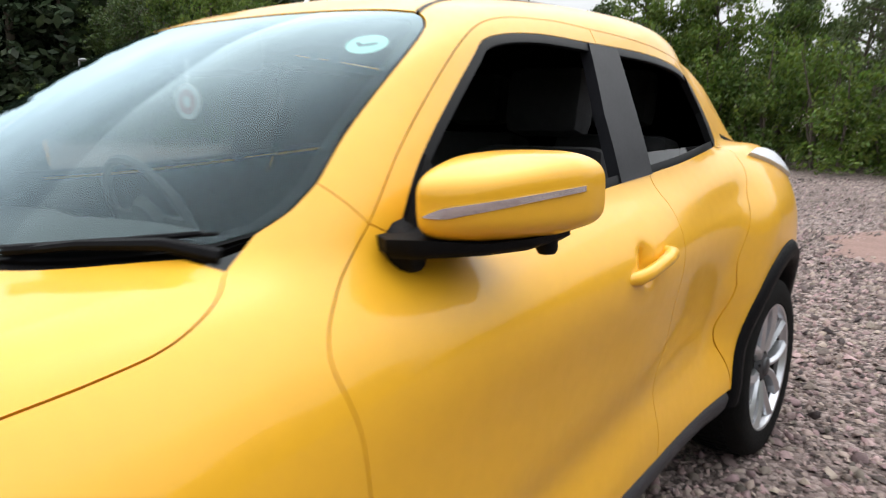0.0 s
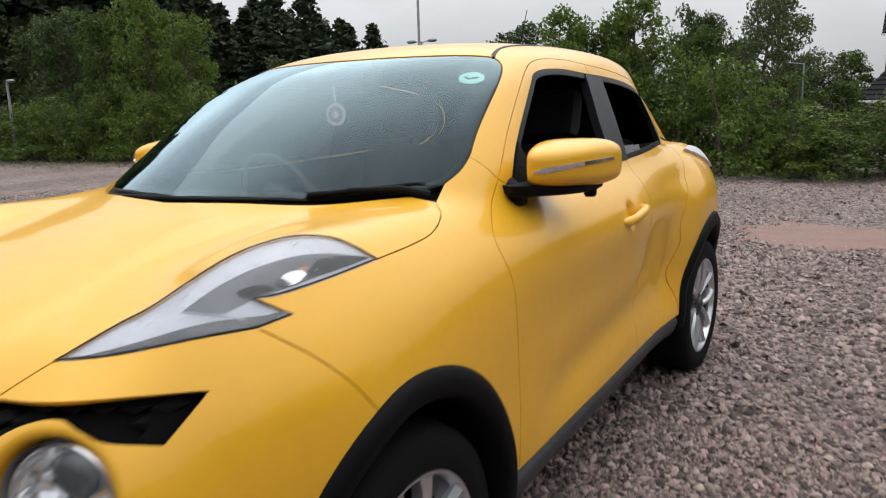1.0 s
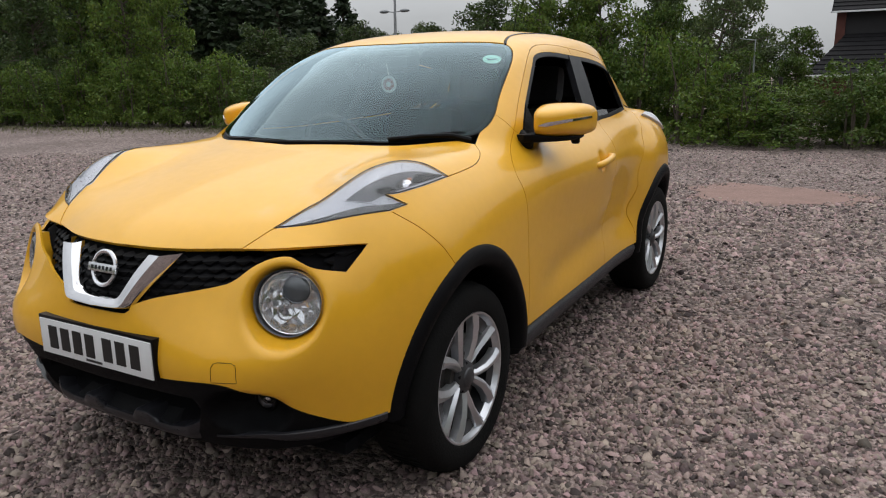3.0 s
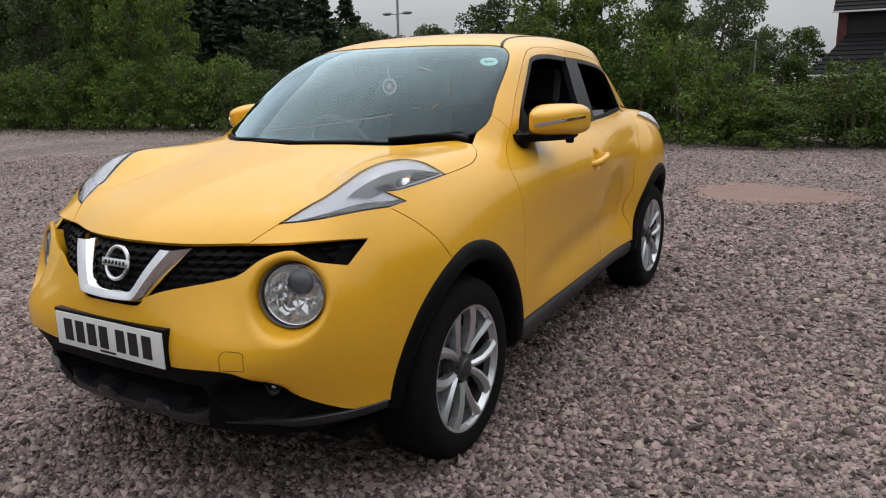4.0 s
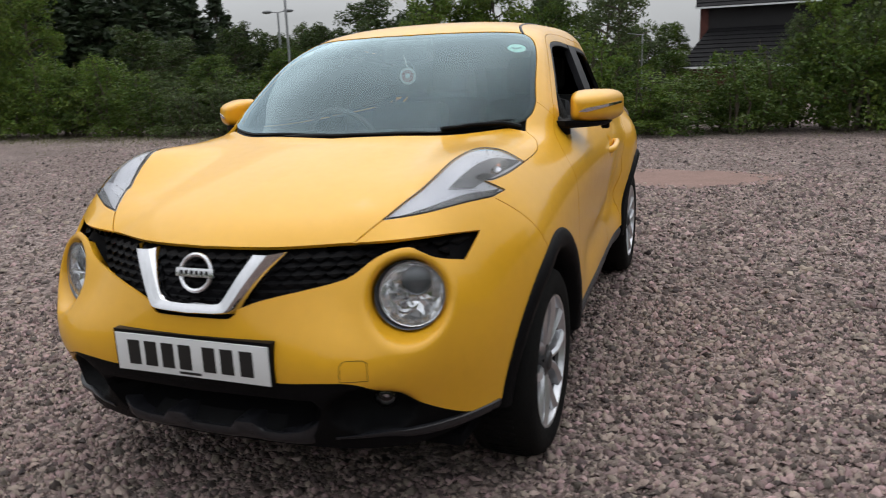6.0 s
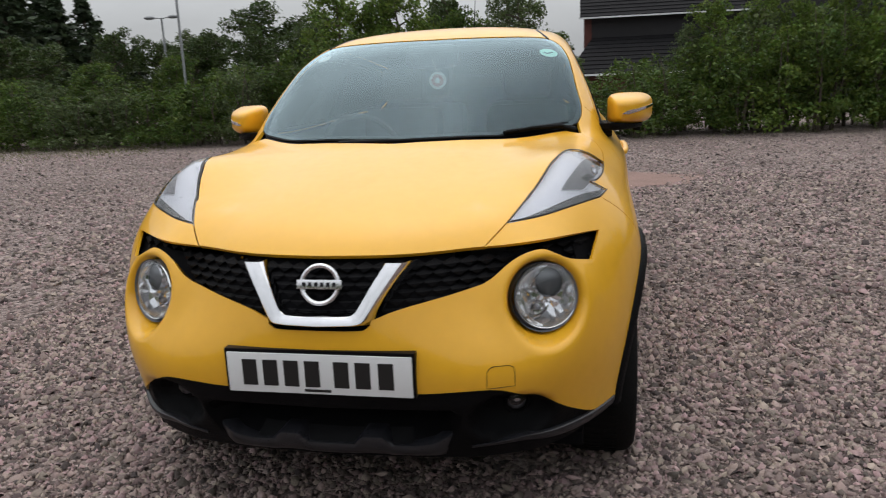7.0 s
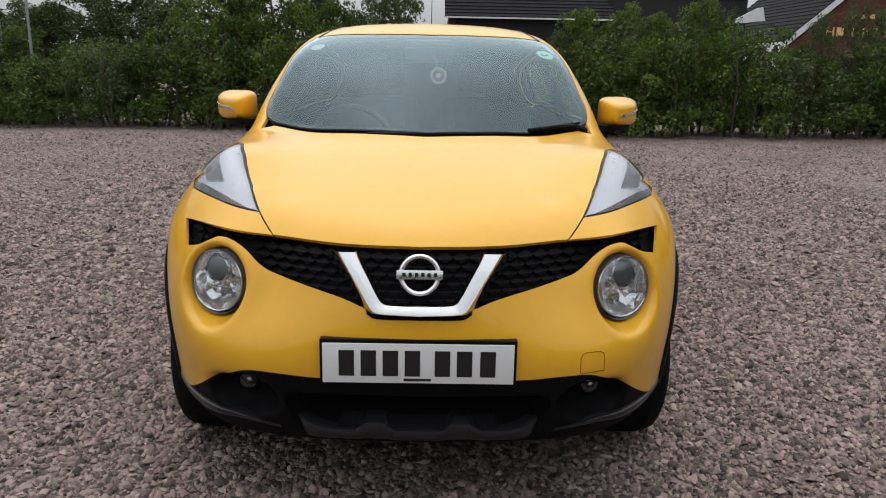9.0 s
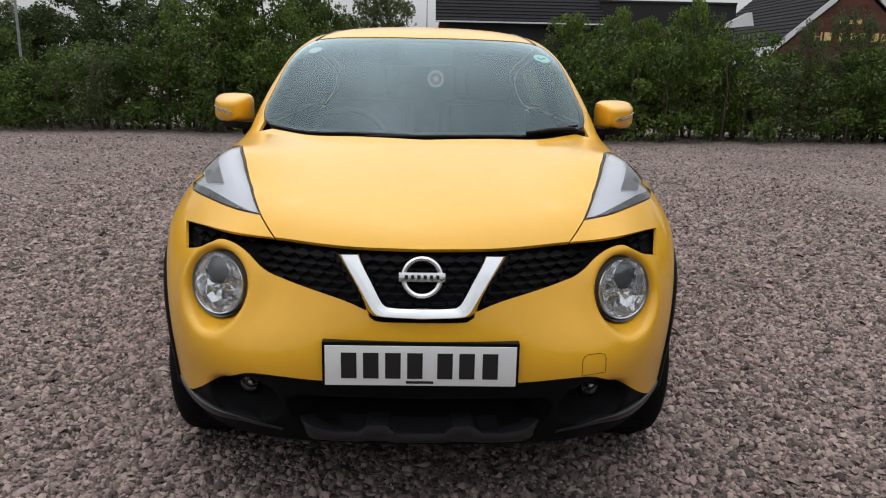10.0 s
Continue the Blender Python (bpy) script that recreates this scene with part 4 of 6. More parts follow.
slab("link_wall", (6.0, 22.9, -2.0), (10.4, 23.2, 3.30), CLAD, pub)
slab("link_coping", (6.0, 22.85, 3.30), (10.4, 23.25, 3.36), CLAD, pub)
# gable wing: ridge runs back, gable faces the car park
GX, GL, GR, GY = 12.95, 10.55, 15.35, 20.5
bm = bmesh.new()
prism(bm, [(GL + 0.15, -2.0), (GR - 0.15, -2.0), (GR - 0.15, 1.75), (GX, 3.72), (GL + 0.15, 1.75)], 0.3, Matrix.Translation((0, GY + 0.3, 0)) @ pose(0, 0, 0, 90, 0, 0))
gable = part("gable_wall", bm, BRICK, pub, "red brick gable", smooth=False)
for sx, xe in ((-1, GL), (1, GR)):
    bm = bmesh.new()
    run = Vector((xe - GX, 0, 1.86 - 3.92))
    nrm = Vector((-run.z * sx, 0, run.x * sx)).normalized()
    a0, b0 = Vector((GX, GY - 0.12, 3.80)), Vector((xe, GY - 0.12, 1.74))
    vs = [bm.verts.new(p) for p in (a0, b0, b0 + Vector((0, 0, 0.20)), a0 + Vector((0, 0, 0.20)))]
    bs = [bm.verts.new(v_.co + Vector((0, 0.06, 0))) for v_ in vs]
    bm.faces.new(vs)
    bm.faces.new(bs[::-1])
    for i in range(4):
        bm.faces.new((vs[i], bs[i], bs[(i + 1) % 4], vs[(i + 1) % 4]))
    part("barge_board", bm, FASCIA, pub, "white barge board", smooth=False)
    rf = None
    for k in range(16):
        a, b_ = k / 16, (k + 1.12) / 16
        bm = bmesh.new()
        q = [Vector((xe + (GX - xe) * s, y, 1.95 + (4.0 - 1.95) * s + dz)) for s, dz in ((a, 0.0), (b_, -0.03)) for y in (GY - 0.1, GY + 7)]
        lo = [bm.verts.new(p) for p in (q[0], q[1], q[3], q[2])]
        hi = [bm.verts.new(v_.co + Vector((0, 0, 0.035))) for v_ in lo]
        bm.faces.new(hi)
        bm.faces.new(lo[::-1])
        for i in range(4):
            bm.faces.new((lo[i], lo[(i + 1) % 4], hi[(i + 1) % 4], hi[i]))
        ob = part("gable_roof" if rf is None else "tile_course", bm, SLATE, pub if rf is None else rf, smooth=False)
        rf = rf or ob
bm = bmesh.new()
prism(bm, [(0, 0), (1.15, 0.12), (1.05, 0.50), (0.9, 0.48)], 0.06, Matrix.Translation((9.0, 20.9, 2.42)) @ pose(0, 0, 0, 90, 0, 0))
part("valley_flashing", bm, FASCIA, pub, "pale metal flashing", smooth=False)


def letters(text, x, z, size):
    cu = bpy.data.curves.new("sign_letters", "FONT")
    cu.body, cu.size, cu.extrude = text, size, 0.015
    tmp = bpy.data.objects.new("sign_letters", cu)
    scene.collection.objects.link(tmp)
    me = bpy.data.meshes.new_from_object(tmp.evaluated_get(bpy.context.evaluated_depsgraph_get()))
    bpy.data.objects.remove(tmp)
    me.materials.append(GOLD)
    ob = new("sign_letters", me)
    ob.parent = pub
    ob.matrix_local = pose(x, GY - 0.03, z, 90, 0, 0)
    return tagged(ob, "gold raised letters")


letters("TH", 11.55, 2.12, 0.38)
for xx, w in ((12.1, 0.2), (12.55, 0.2), (12.85, 0.2), (13.15, 0.16), (13.5, 0.2), (13.8, 0.2)):
    slab("bar", (xx, GY - 0.04, 2.13), (xx + w, GY - 0.01, 2.38), GOLD, pub)
for xx in (12.5, 12.75, 13.0):
    slab("bar", (xx, GY - 0.04, 2.62), (xx + 0.15, GY - 0.01, 2.75), GOLD, pub)
# brick courses on the gable
brick_me = None
done = 0
for row in range(30):
    z = 1.45 + 0.0635 * row
    half_w = (GR - GL) / 2 - 0.2 if z < 1.8 else ((GR - GL) / 2 - 0.2) * (3.66 - z) / (3.66 - 1.8)
    if half_w < 0.2:
        break
    k = 0
    while done < 300:
        xx = GX - half_w + 0.190 * k + (0.095 if row % 2 else 0.0)
        if xx + 0.181 > min(GX + half_w, 13.6):
            break
        if brick_me is None:
            b0 = slab("brick", (0, 0, 0), (0.181, 0.02, 0.055), BRICK, gable)
            brick_me = b0.data
        else:
            b0 = new("brick", brick_me)
            b0.parent = gable
        b0.location = (xx, GY - 0.018, z)
        done += 1
        k += 1


def lamp_post(x, y, top, heads, label, arm=0.35, lit=True, thick=1.0):
    p = thing("street_lamp", label, "street lamp", Matrix.Translation((x, y, 0)))
    bm = bmesh.new()
    tube(bm, [(0, 0, -1.5), (0, 0, top * 0.6), (0, 0, top)], [0.055 * thick, 0.05 * thick, 0.035 * thick], 10)
    part("pole", bm, STEEL, p)
    for s in heads:
        bm = bmesh.new()
        tube(bm, [(0, 0, top - 0.02), (s * arm, 0, top + 0.02)], 0.02 * thick, 6)
        part("arm", bm, STEEL, p)
        if not lit:
            continue
        bm = bmesh.new()
        bmesh.ops.create_uvsphere(bm, u_segments=16, v_segments=8, radius=1.0, matrix=Matrix.Translation((s * (arm + 0.12), 0, top + 0.02)) @ Matrix.Diagonal((0.2, 0.10, 0.06, 1)))
        part("lamp_head", bm, LAMP_GREY, p)
    return p


lamp_post(-12.96, 21.3, 3.53, (-1, 1), "grey twin-headed street lamp behind the hedge", 0.3, True, 0.85)
lamp_post(-8.9, 15.2, 7.6, (), "tall plain grey steel pole behind the hedge", 0.35, True, 0.6)
lamp_post(-23.0, 12.6, 2.5, (1,), "short grey street lamp behind the hedge", 0.1)
lamp_post(-0.29, 15.0, 1.95, (-1,), "thin grey post with a side arm", 0.3, False, 0.35)
cam_post = lamp_post(-9.8, 21.5, 1.78, (), "grey post with a small white box")
slab("box", (-0.11, -0.09, 1.62), (0.11, 0.09, 1.88), FASCIA, cam_post, 0.01)

# timber gate behind the thin place in the hedge, and a small board beside it
OLDWOOD = material("weathered_dark_timber", (0.045, 0.040, 0.036), 0.85, vary=0.4, scale=6, bump=0.3, bump_scale=60)
gate = thing("timber_gate", "weathered dark timber gate behind the hedge", "gate", Matrix.Translation((-0.42, 17.0, 0)))
for z in (0.30, 0.90):
    slab("rail", (-0.34, 0.02, z), (0.34, 0.06, z + 0.09), OLDWOOD, gate, 0.005)
for k in range(7):
    slab("board", (-0.34 + 0.10 * k, -0.015, 0.08), (-0.26 + 0.10 * k, 0.018, 1.10 + 0.01 * (k % 2)), OLDWOOD, gate, 0.006)
for x in (-0.42, 0.42):
    slab("post", (x - 0.05, -0.05, -0.1), (x + 0.05, 0.05, 1.2), OLDWOOD, gate, 0.008)
board = thing("notice_board", "small red board with a pale blue top on a stake", "sign", Matrix.Translation((-0.17, 16.4, 0)))
slab("stake", (-0.02, 0.02, -0.1), (0.02, 0.05, 0.7), OLDWOOD, board)
slab("red_panel", (-0.15, -0.01, 0.38), (0.15, 0.02, 0.62), material("faded_red_board", (0.30, 0.055, 0.030), 0.6, vary=0.3, scale=8), board, 0.006)
slab("blue_panel", (-0.06, -0.012, 0.64), (0.16, 0.018, 0.78), material("pale_blue_board", (0.42, 0.52, 0.70), 0.5, vary=0.2, scale=10), board, 0.006)

# a crumpled carton at the hedge foot
carton = thing("carton", "crumpled red and white drinks carton on the gravel", "litter", pose(9.56, 13.2, 0.0, 0, 0, 25))
RED = material("red_card", (0.45, 0.04, 0.03), 0.5, vary=0.2, scale=30)
for name, lo, hi, mat_, tilt in (("sleeve", (-0.06, -0.05, 0.0), (0.06, 0.05, 0.11), RED, 8), ("top", (-0.055, -0.045, 0.11), (0.06, 0.045, 0.20), FASCIA, -14)):
    bm = bmesh.new()
    box(bm, lo, hi, 0.012, pose(0, 0, 0, tilt * 0.4, tilt, 0))
    part(name, bm, mat_, carton)

# ---- the car: nose at y = 0, front axle at y = 0.84, rear axle at y = 3.37 ----
car = thing("car", "yellow compact crossover car parked on gravel, clean and wet-beaded", "car", pose(0, 0.84, 0))
car.matrix_world = Matrix.Identity(4)
f1 = lambda *p: on_front(p)
s1 = lambda *p: on_side(p)
t1 = lambda *p: on_top(p)
cat = lambda *r: np.vstack(r)

LIP = flow(f1((0, 0.868), (0.22, 0.867), (0.43, 0.872)))
DRL_A, DRL_B, DRL_C, DRL_D = t1((0.485, 0.322), (0.762, 0.875), (0.768, 0.61), (0.748, 0.542))
NOTCH = t1((0.718, 0.566))[0]
EDGE_A = flow([LIP[-1], DRL_A])
DRL_IN = flow(cat([DRL_A], t1((0.525, 0.414), (0.551, 0.487), (0.574, 0.546), (0.600, 0.624), (0.630, 0.725), (0.656, 0.785), (0.700, 0.832)), [DRL_B]))
DRL_OUT = flow(cat([DRL_B], t1((0.757, 0.72), (0.737, 0.605)), [NOTCH]))
DRL_TIP = flow([NOTCH, DRL_C])
DRL_LOW = flow(cat([DRL_D], t1((0.69, 0.458), (0.585, 0.376)), [DRL_A]))
CORNER, COWL = t1((0.68, 1.225), (0.62, 1.20))
EDGE_B = flow(cat([DRL_B], t1((0.762, 1.0), (0.757, 1.09), (0.73, 1.17)), [CORNER]))
EDGE_C = flow(cat([COWL], t1((0.44, 1.05), (0.22, 0.965), (0, 0.935))))
ARCH_Y, ARCH_Z = 0.84, 0.334


def arch(a0, a1, yc=ARCH_Y, front=0.39, rear=0.43, up=0.46, n=14):
    """Points of a wheel opening in side view, by angle from the front (0) over the top (90)."""
    return [(yc - (front if math.cos(a) > 0 else rear) * math.cos(a), ARCH_Z + up * math.sin(a)) for a in np.radians(np.linspace(a0, a1, n))]


SEAM = flow(cat([DRL_D], s1((0.60, 0.906), (0.655, 0.843), arch(70.5, 71, n=2)[0])))
ARCH_REAR = flow(s1(*arch(70.5, 174)))
ARCH_FRONT = flow(s1(*arch(70.5, 3)))
LOW = flow(cat(f1((0, 0.512), (0.26, 0.514), (0.39, 0.522), (0.475, 0.522), (0.53, 0.503), (0.60, 0.46), (0.675, 0.40), (0.735, 0.357)), [ARCH_FRONT[-1]]))
G_LOW = flow(f1((0.145, 0.712), (0.227, 0.74), (0.396, 0.776), (0.45, 0.796), (0.501, 0.836), (0.545, 0.858), (0.59, 0.864), (0.626, 0.85), (0.664, 0.832), (0.722, 0.814)), 0.012)
G_FOOT = flow(cat(f1((0, 0.686), (0.127, 0.688)), G_LOW[:1]))
G_TIP = flow(cat(G_LOW[-1:], f1((0.742, 0.881))))
G_TOP = flow(cat(G_TIP[-1:], f1((0.60, 0.882), (0.50, 0.876)), LIP[-1:]))
AP_I = t1((0.681, 1.395))[0]
AP_O = s1((1.44, 1.137))[0]
DOOR_F = flow(cat([AP_O], s1((1.34, 1.06), (1.272, 0.99), (1.288, 0.87), (1.302, 0.6), (1.296, 0.385))))
DOOR_TOP = flow(cat([AP_O], s1((1.592, 1.273), (1.836, 1.429), (1.997, 1.479), (2.22, 1.488), (2.40, 1.477))))
REAR_TOP = flow(s1((2.40, 1.477), (2.77, 1.443), (3.05, 1.393), (3.19, 1.325), (3.235, 1.22), (3.175, 1.13)))
DOOR_MID = flow(s1((2.44, 1.118), (2.42, 0.9), (2.40, 0.6), (2.38, 0.385)))
DLO_F = flow(s1((1.485, 1.112), (1.60, 1.232), (1.83, 1.388), (1.93, 1.437), (2.13, 1.452), (2.40, 1.440)))
DLO_R = flow(s1((2.40, 1.440), (2.78, 1.412), (3.045, 1.36), (3.155, 1.29), (3.19, 1.21), (3.14, 1.15), (3.06, 1.141)))
BELT_R = flow(s1((3.06, 1.141), (2.7, 1.128), (2.44, 1.118)))
BELT_F = flow(s1((2.44, 1.118), (1.9, 1.105), (1.485, 1.112)))
HAUNCH = flow(s1((3.175, 1.13), (3.07, 1.0), (2.97, 0.85), (2.945, 0.70), (2.953, 0.385)))
WS_BASE = flow(t1((0, 0.965), (0.22, 0.99), (0.44, 1.075), (0.61, 1.21), (0.668, 1.285)))
WS_SIDE1 = flow(cat(WS_BASE[-1:], t1((0.681, 1.34)), [AP_I]))
WS_SIDE2 = flow(cat([AP_I], t1((0.655, 1.50), (0.601, 1.73), (0.560, 1.80), (0.524, 1.822))))
WS_TOP = flow(cat(WS_SIDE2[-1:], t1((0.28, 1.755), (0, 1.73))))
ROOF_SEAM = flow(cat(WS_SIDE2[-1:], t1((0.50, 1.88), (0.465, 2.02), (0.445, 2.3), (0.425, 2.8), (0.375, 3.2), (0.33, 3.45), (0.29, 3.6))))
ROOF_BACK = flow(t1((0.29, 3.6), (0.15, 3.64), (0, 3.65)))
C_LINE = flow(cat(REAR_TOP[-1:], s1((3.32, 1.17), (3.45, 1.24)), ROOF_SEAM[-1:]))
SCREEN_OUT = loop(WS_BASE, WS_SIDE1, WS_SIDE2, WS_TOP, flip(WS_TOP[::-1]), flip(WS_SIDE2[::-1]), flip(WS_SIDE1[::-1]), flip(WS_BASE[::-1]))
DLO = loop(DLO_F, DLO_R, BELT_R, BELT_F)

# yellow panels
half = loop(LIP, EDGE_A, DRL_IN, EDGE_B, [COWL], EDGE_C)
panel("bonnet", loop(half, flip(half[::-1])), PAINT, car, "domed yellow bonnet", gap=0.002, d=0.028)
half = loop(G_FOOT, G_LOW, G_TIP, G_TOP, EDGE_A, DRL_LOW[::-1], SEAM, ARCH_FRONT, LOW[::-1])
bumper = panel("front_bumper", loop(half, flip(half[::-1])), PAINT, car, "yellow bumper with round lamp mounds", gap=0.0015, depth=0.010, d=0.014, focus=(LAMP, LAMP * (-1, 1, 1)))[0]
panel("front_wing", loop([DRL_C], DRL_TIP[::-1], DRL_OUT[::-1], EDGE_B, [WS_BASE[-1]], WS_SIDE1, flow([AP_I, AP_O]), DOOR_F, ARCH_REAR[::-1], SEAM[::-1]), PAINT, car, gap=0.0015, d=0.026, sides=2)
door_f = panel("front_door", loop(DOOR_F, flow([DOOR_F[-1], DOOR_MID[-1]]), DOOR_MID[::-1], BELT_F, [AP_O]), PAINT, car, "yellow door with body-colour handle", gap=0.0015, d=0.017, sides=2)
door_r = panel("rear_door", loop(DOOR_MID, flow([DOOR_MID[-1], HAUNCH[-1]]), HAUNCH[::-1], flow([REAR_TOP[-1], BELT_R[0]]), BELT_R), PAINT, car, gap=0.0006, d=0.028, sides=2)
for a, b, dr in ((DOOR_TOP, DLO_F, door_f), (REAR_TOP, DLO_R, door_r)):
    for ob, side in zip(panel("window_frame", loop(a, b[::-1]), PAINT, car, gap=0.0012, d=0.02, sides=2), (0, 1)):
        ob.parent = dr[side]
panel("roof_rail", loop(WS_SIDE2, ROOF_SEAM, C_LINE[::-1], REAR_TOP[::-1], DOOR_TOP[::-1], flow([AP_O, AP_I])), PAINT, car, "yellow pillar and roof side", gap=0.0015, d=0.026, sides=2)
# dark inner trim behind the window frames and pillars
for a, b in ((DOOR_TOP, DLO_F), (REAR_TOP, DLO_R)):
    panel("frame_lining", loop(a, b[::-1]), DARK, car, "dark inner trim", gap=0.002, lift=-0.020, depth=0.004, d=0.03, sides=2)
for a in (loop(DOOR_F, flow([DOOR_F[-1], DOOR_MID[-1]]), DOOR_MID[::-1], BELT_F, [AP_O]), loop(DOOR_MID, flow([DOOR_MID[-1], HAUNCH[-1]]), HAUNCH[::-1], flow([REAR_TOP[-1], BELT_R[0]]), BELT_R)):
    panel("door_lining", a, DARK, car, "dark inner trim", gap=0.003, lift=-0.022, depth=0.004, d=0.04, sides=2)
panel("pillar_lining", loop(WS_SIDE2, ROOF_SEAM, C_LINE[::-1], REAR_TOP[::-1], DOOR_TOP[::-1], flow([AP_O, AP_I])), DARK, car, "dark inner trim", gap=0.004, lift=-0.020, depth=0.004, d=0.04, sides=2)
half = loop(WS_TOP[::-1], ROOF_SEAM, ROOF_BACK)
panel("roof", loop(half, flip(half[::-1])), PAINT, car, gap=0.008, d=0.04)
REAR_ARCH = arch(8, 172, 3.37, 0.405, 0.43)
panel("rear_quarter", loop(C_LINE, flow(cat(ROOF_SEAM[-1:], s1((3.72, 1.30), (3.84, 1.15), (3.98, 1.02), (4.0, 0.7), (3.95, 0.45), REAR_ARCH[-1]))), flow(s1(*REAR_ARCH[::-1])), HAUNCH[::-1]), PAINT, car, gap=0.001, d=0.03, sides=2)

# tailgate, its window and the rear bumper
TAIL = flow(cat(ROOF_SEAM[-1:], s1((3.72, 1.30), (3.84, 1.15), (3.98, 1.02), (4.0, 0.7), (3.95, 0.45))))
half = loop(ROOF_BACK[::-1], TAIL)
tailgate = panel("tailgate", loop(half, flip(half[::-1])), PAINT, car, gap=0.001, d=0.05)[0]
back_ = lambda *p: strike(np.array([(x, 2.0, z) for x, z in p]), np.tile((0.0, 1.0, 0.0), (len(p), 1)), 2.4, 0.6)
half = loop(flow(back_((0, 1.36), (0.2, 1.35), (0.26, 1.30), (0.36, 1.12), (0.2, 1.09), (0, 1.085))))
panel("rear_window", loop(half, flip(half[::-1])), GLOSS, tailgate, "dark rear window", gap=0.0, lift=0.003, depth=0.01, d=0.05)
half = loop(flow(back_((0, 0.46), (0.3, 0.46), (0.5, 0.46), (0.52, 0.30), (0.3, 0.28), (0, 0.28))))
panel("rear_bumper", loop(half, flip(half[::-1])), BLACK, car, "black plastic rear bumper", gap=0.0, lift=0.006, d=0.06)

# glass
screen = panel("windscreen", SCREEN_OUT, SCREEN_GLASS, car, "tinted windscreen reflecting the cloudy sky", gap=0.006, lift=-0.001, depth=0.002, d=0.04)[0]
screen.visible_shadow = False
ring("screen_seal", SCREEN_OUT, GLOSS, car, 0.032, "black screen border", lift=-0.004)
panel("cowl", loop(EDGE_C, flip(EDGE_C[::-1]), flip(WS_BASE[::-1]), WS_BASE), BLACK, car, "black scuttle panel", gap=0.0, lift=-0.012, d=0.03)
def side_loop(pts, step=0.02):
    out_ = []
    for a, b in zip(pts, pts[1:] + pts[:1]):
        n = max(1, int(math.hypot(b[0] - a[0], b[1] - a[1]) / step))
        out_ += [(a[0] + (b[0] - a[0]) * i / n, a[1] + (b[1] - a[1]) * i / n) for i in range(n)]
    return on_side(out_)


# the windows on the near side are wound down, but for a strip of the rear one; those on the far side are shut
front_pane = loop(DLO_F, flow(s1((2.40, 1.440), (2.44, 1.118))), BELT_F)
rear_pane = loop(DLO_R, BELT_R, flow(s1((2.44, 1.118), (2.40, 1.440))))
low_pane = side_loop([(2.45, 1.112), (2.46, 1.175), (2.85, 1.165), (3.05, 1.148), (3.03, 1.128), (2.7, 1.118)])
for pane, owner, sides in ((front_pane, door_f, (-1,)), (rear_pane, door_r, (-1,)), (low_pane, door_r, (1,))):
    obs = panel("side_window", pane, SIDE_GLASS, car, "dark tinted side window", gap=0.004, lift=-0.006, depth=0.002, d=0.05, sides=2)
    for ob, side in zip(obs, (1, -1)):
        if side not in sides:
            bpy.data.objects.remove(ob)
            continue
        ob.parent = owner[0 if side == 1 else 1]
        ob.visible_shadow = False
ring("window_seal", DLO, GLOSS, car, 0.020, "black window surround", lift=-0.001, sides=2)
panel("pillar_trim", side_loop([(2.355, 1.440), (2.50, 1.428), (2.475, 1.30), (2.45, 1.116), (2.265, 1.112), (2.29, 1.27)]), PILLAR, car, "dark grey door pillar", gap=0.0, lift=0.003, depth=0.03, d=0.03, sides=2)
panel("rear_pillar_trim", side_loop([(3.01, 1.366), (3.105, 1.325), (3.16, 1.27), (3.185, 1.21), (3.14, 1.152), (3.06, 1.143), (3.06, 1.25)]), GLOSS, car, gap=0.0, lift=0.003, depth=0.02, d=0.03, sides=2)
panel("mirror_corner", loop(flow(s1((1.49, 1.112), (1.60, 1.228))), flow(s1((1.60, 1.228), (1.64, 1.11))), flow(s1((1.64, 1.11), (1.49, 1.112)))), BLACK, car, gap=0.0, lift=0.003, d=0.03, sides=2)

# grille
half = loop(G_FOOT, G_LOW, G_TIP, G_TOP, LIP[::-1])
grille = panel("grille", loop(half, flip(half[::-1])), DARK, car, "black mesh grille with chrome V", gap=-0.004, lift=-0.045, d=0.03)[0]
poly = np.array([(p[0], p[2]) for p in half])
poly = np.vstack([poly, (poly * (-1, 1))[::-1]])
cells = {-1: bmesh.new(), 0: bmesh.new(), 1: bmesh.new()}
for row in range(10):
    z = 0.688 + 0.0215 * row
    for col in range(-17, 18):
        x = (col + 0.5 * (row % 2)) * 0.046
        w, h = 0.0255, 0.0125
        if z > 0.835 and not within(np.array([(x, z + 1.3 * h), (x - 0.8 * w, z + 0.6 * h), (x + 0.8 * w, z + 0.6 * h)]), poly).all():
            continue
        if not within(np.array([(x, z), (x - 0.6 * w, z), (x + 0.6 * w, z), (x, z - h), (x, z + h)]), poly).any():
            continue
        c = NOSE(np.abs(np.array((x - w, x + w))), np.array((z, z))) + 0.012
        yl, yr = c
        ym = (yl + yr) / 2
        side = 0 if abs(x) < np.interp(z, (0.73, 0.87), (0.11, 0.21)) else (1 if x > 0 else -1)
        bm = cells[side]
        q = [bm.verts.new(v) for v in ((x - w, yl + 0.020, z + h * 0.2), (x, ym + 0.024, z - h), (x + w, yr + 0.020, z + h * 0.2), (x, ym + 0.036, z + h),
                                       (x - w * 0.7, yl + 0.010, z - h * 0.15), (x, ym + 0.008, z - h * 1.05), (x + w * 0.7, yr + 0.010, z - h * 0.15))]
        for fc in ((0, 4, 3), (4, 5, 6, 3), (6, 2, 3), (0, 1, 5, 4), (1, 2, 6, 5)):
            bm.faces.new([q[i] for i in fc])
for bm in cells.values():
    part("mesh", bm, BLACK, grille, "black quilted mesh", smooth=False)
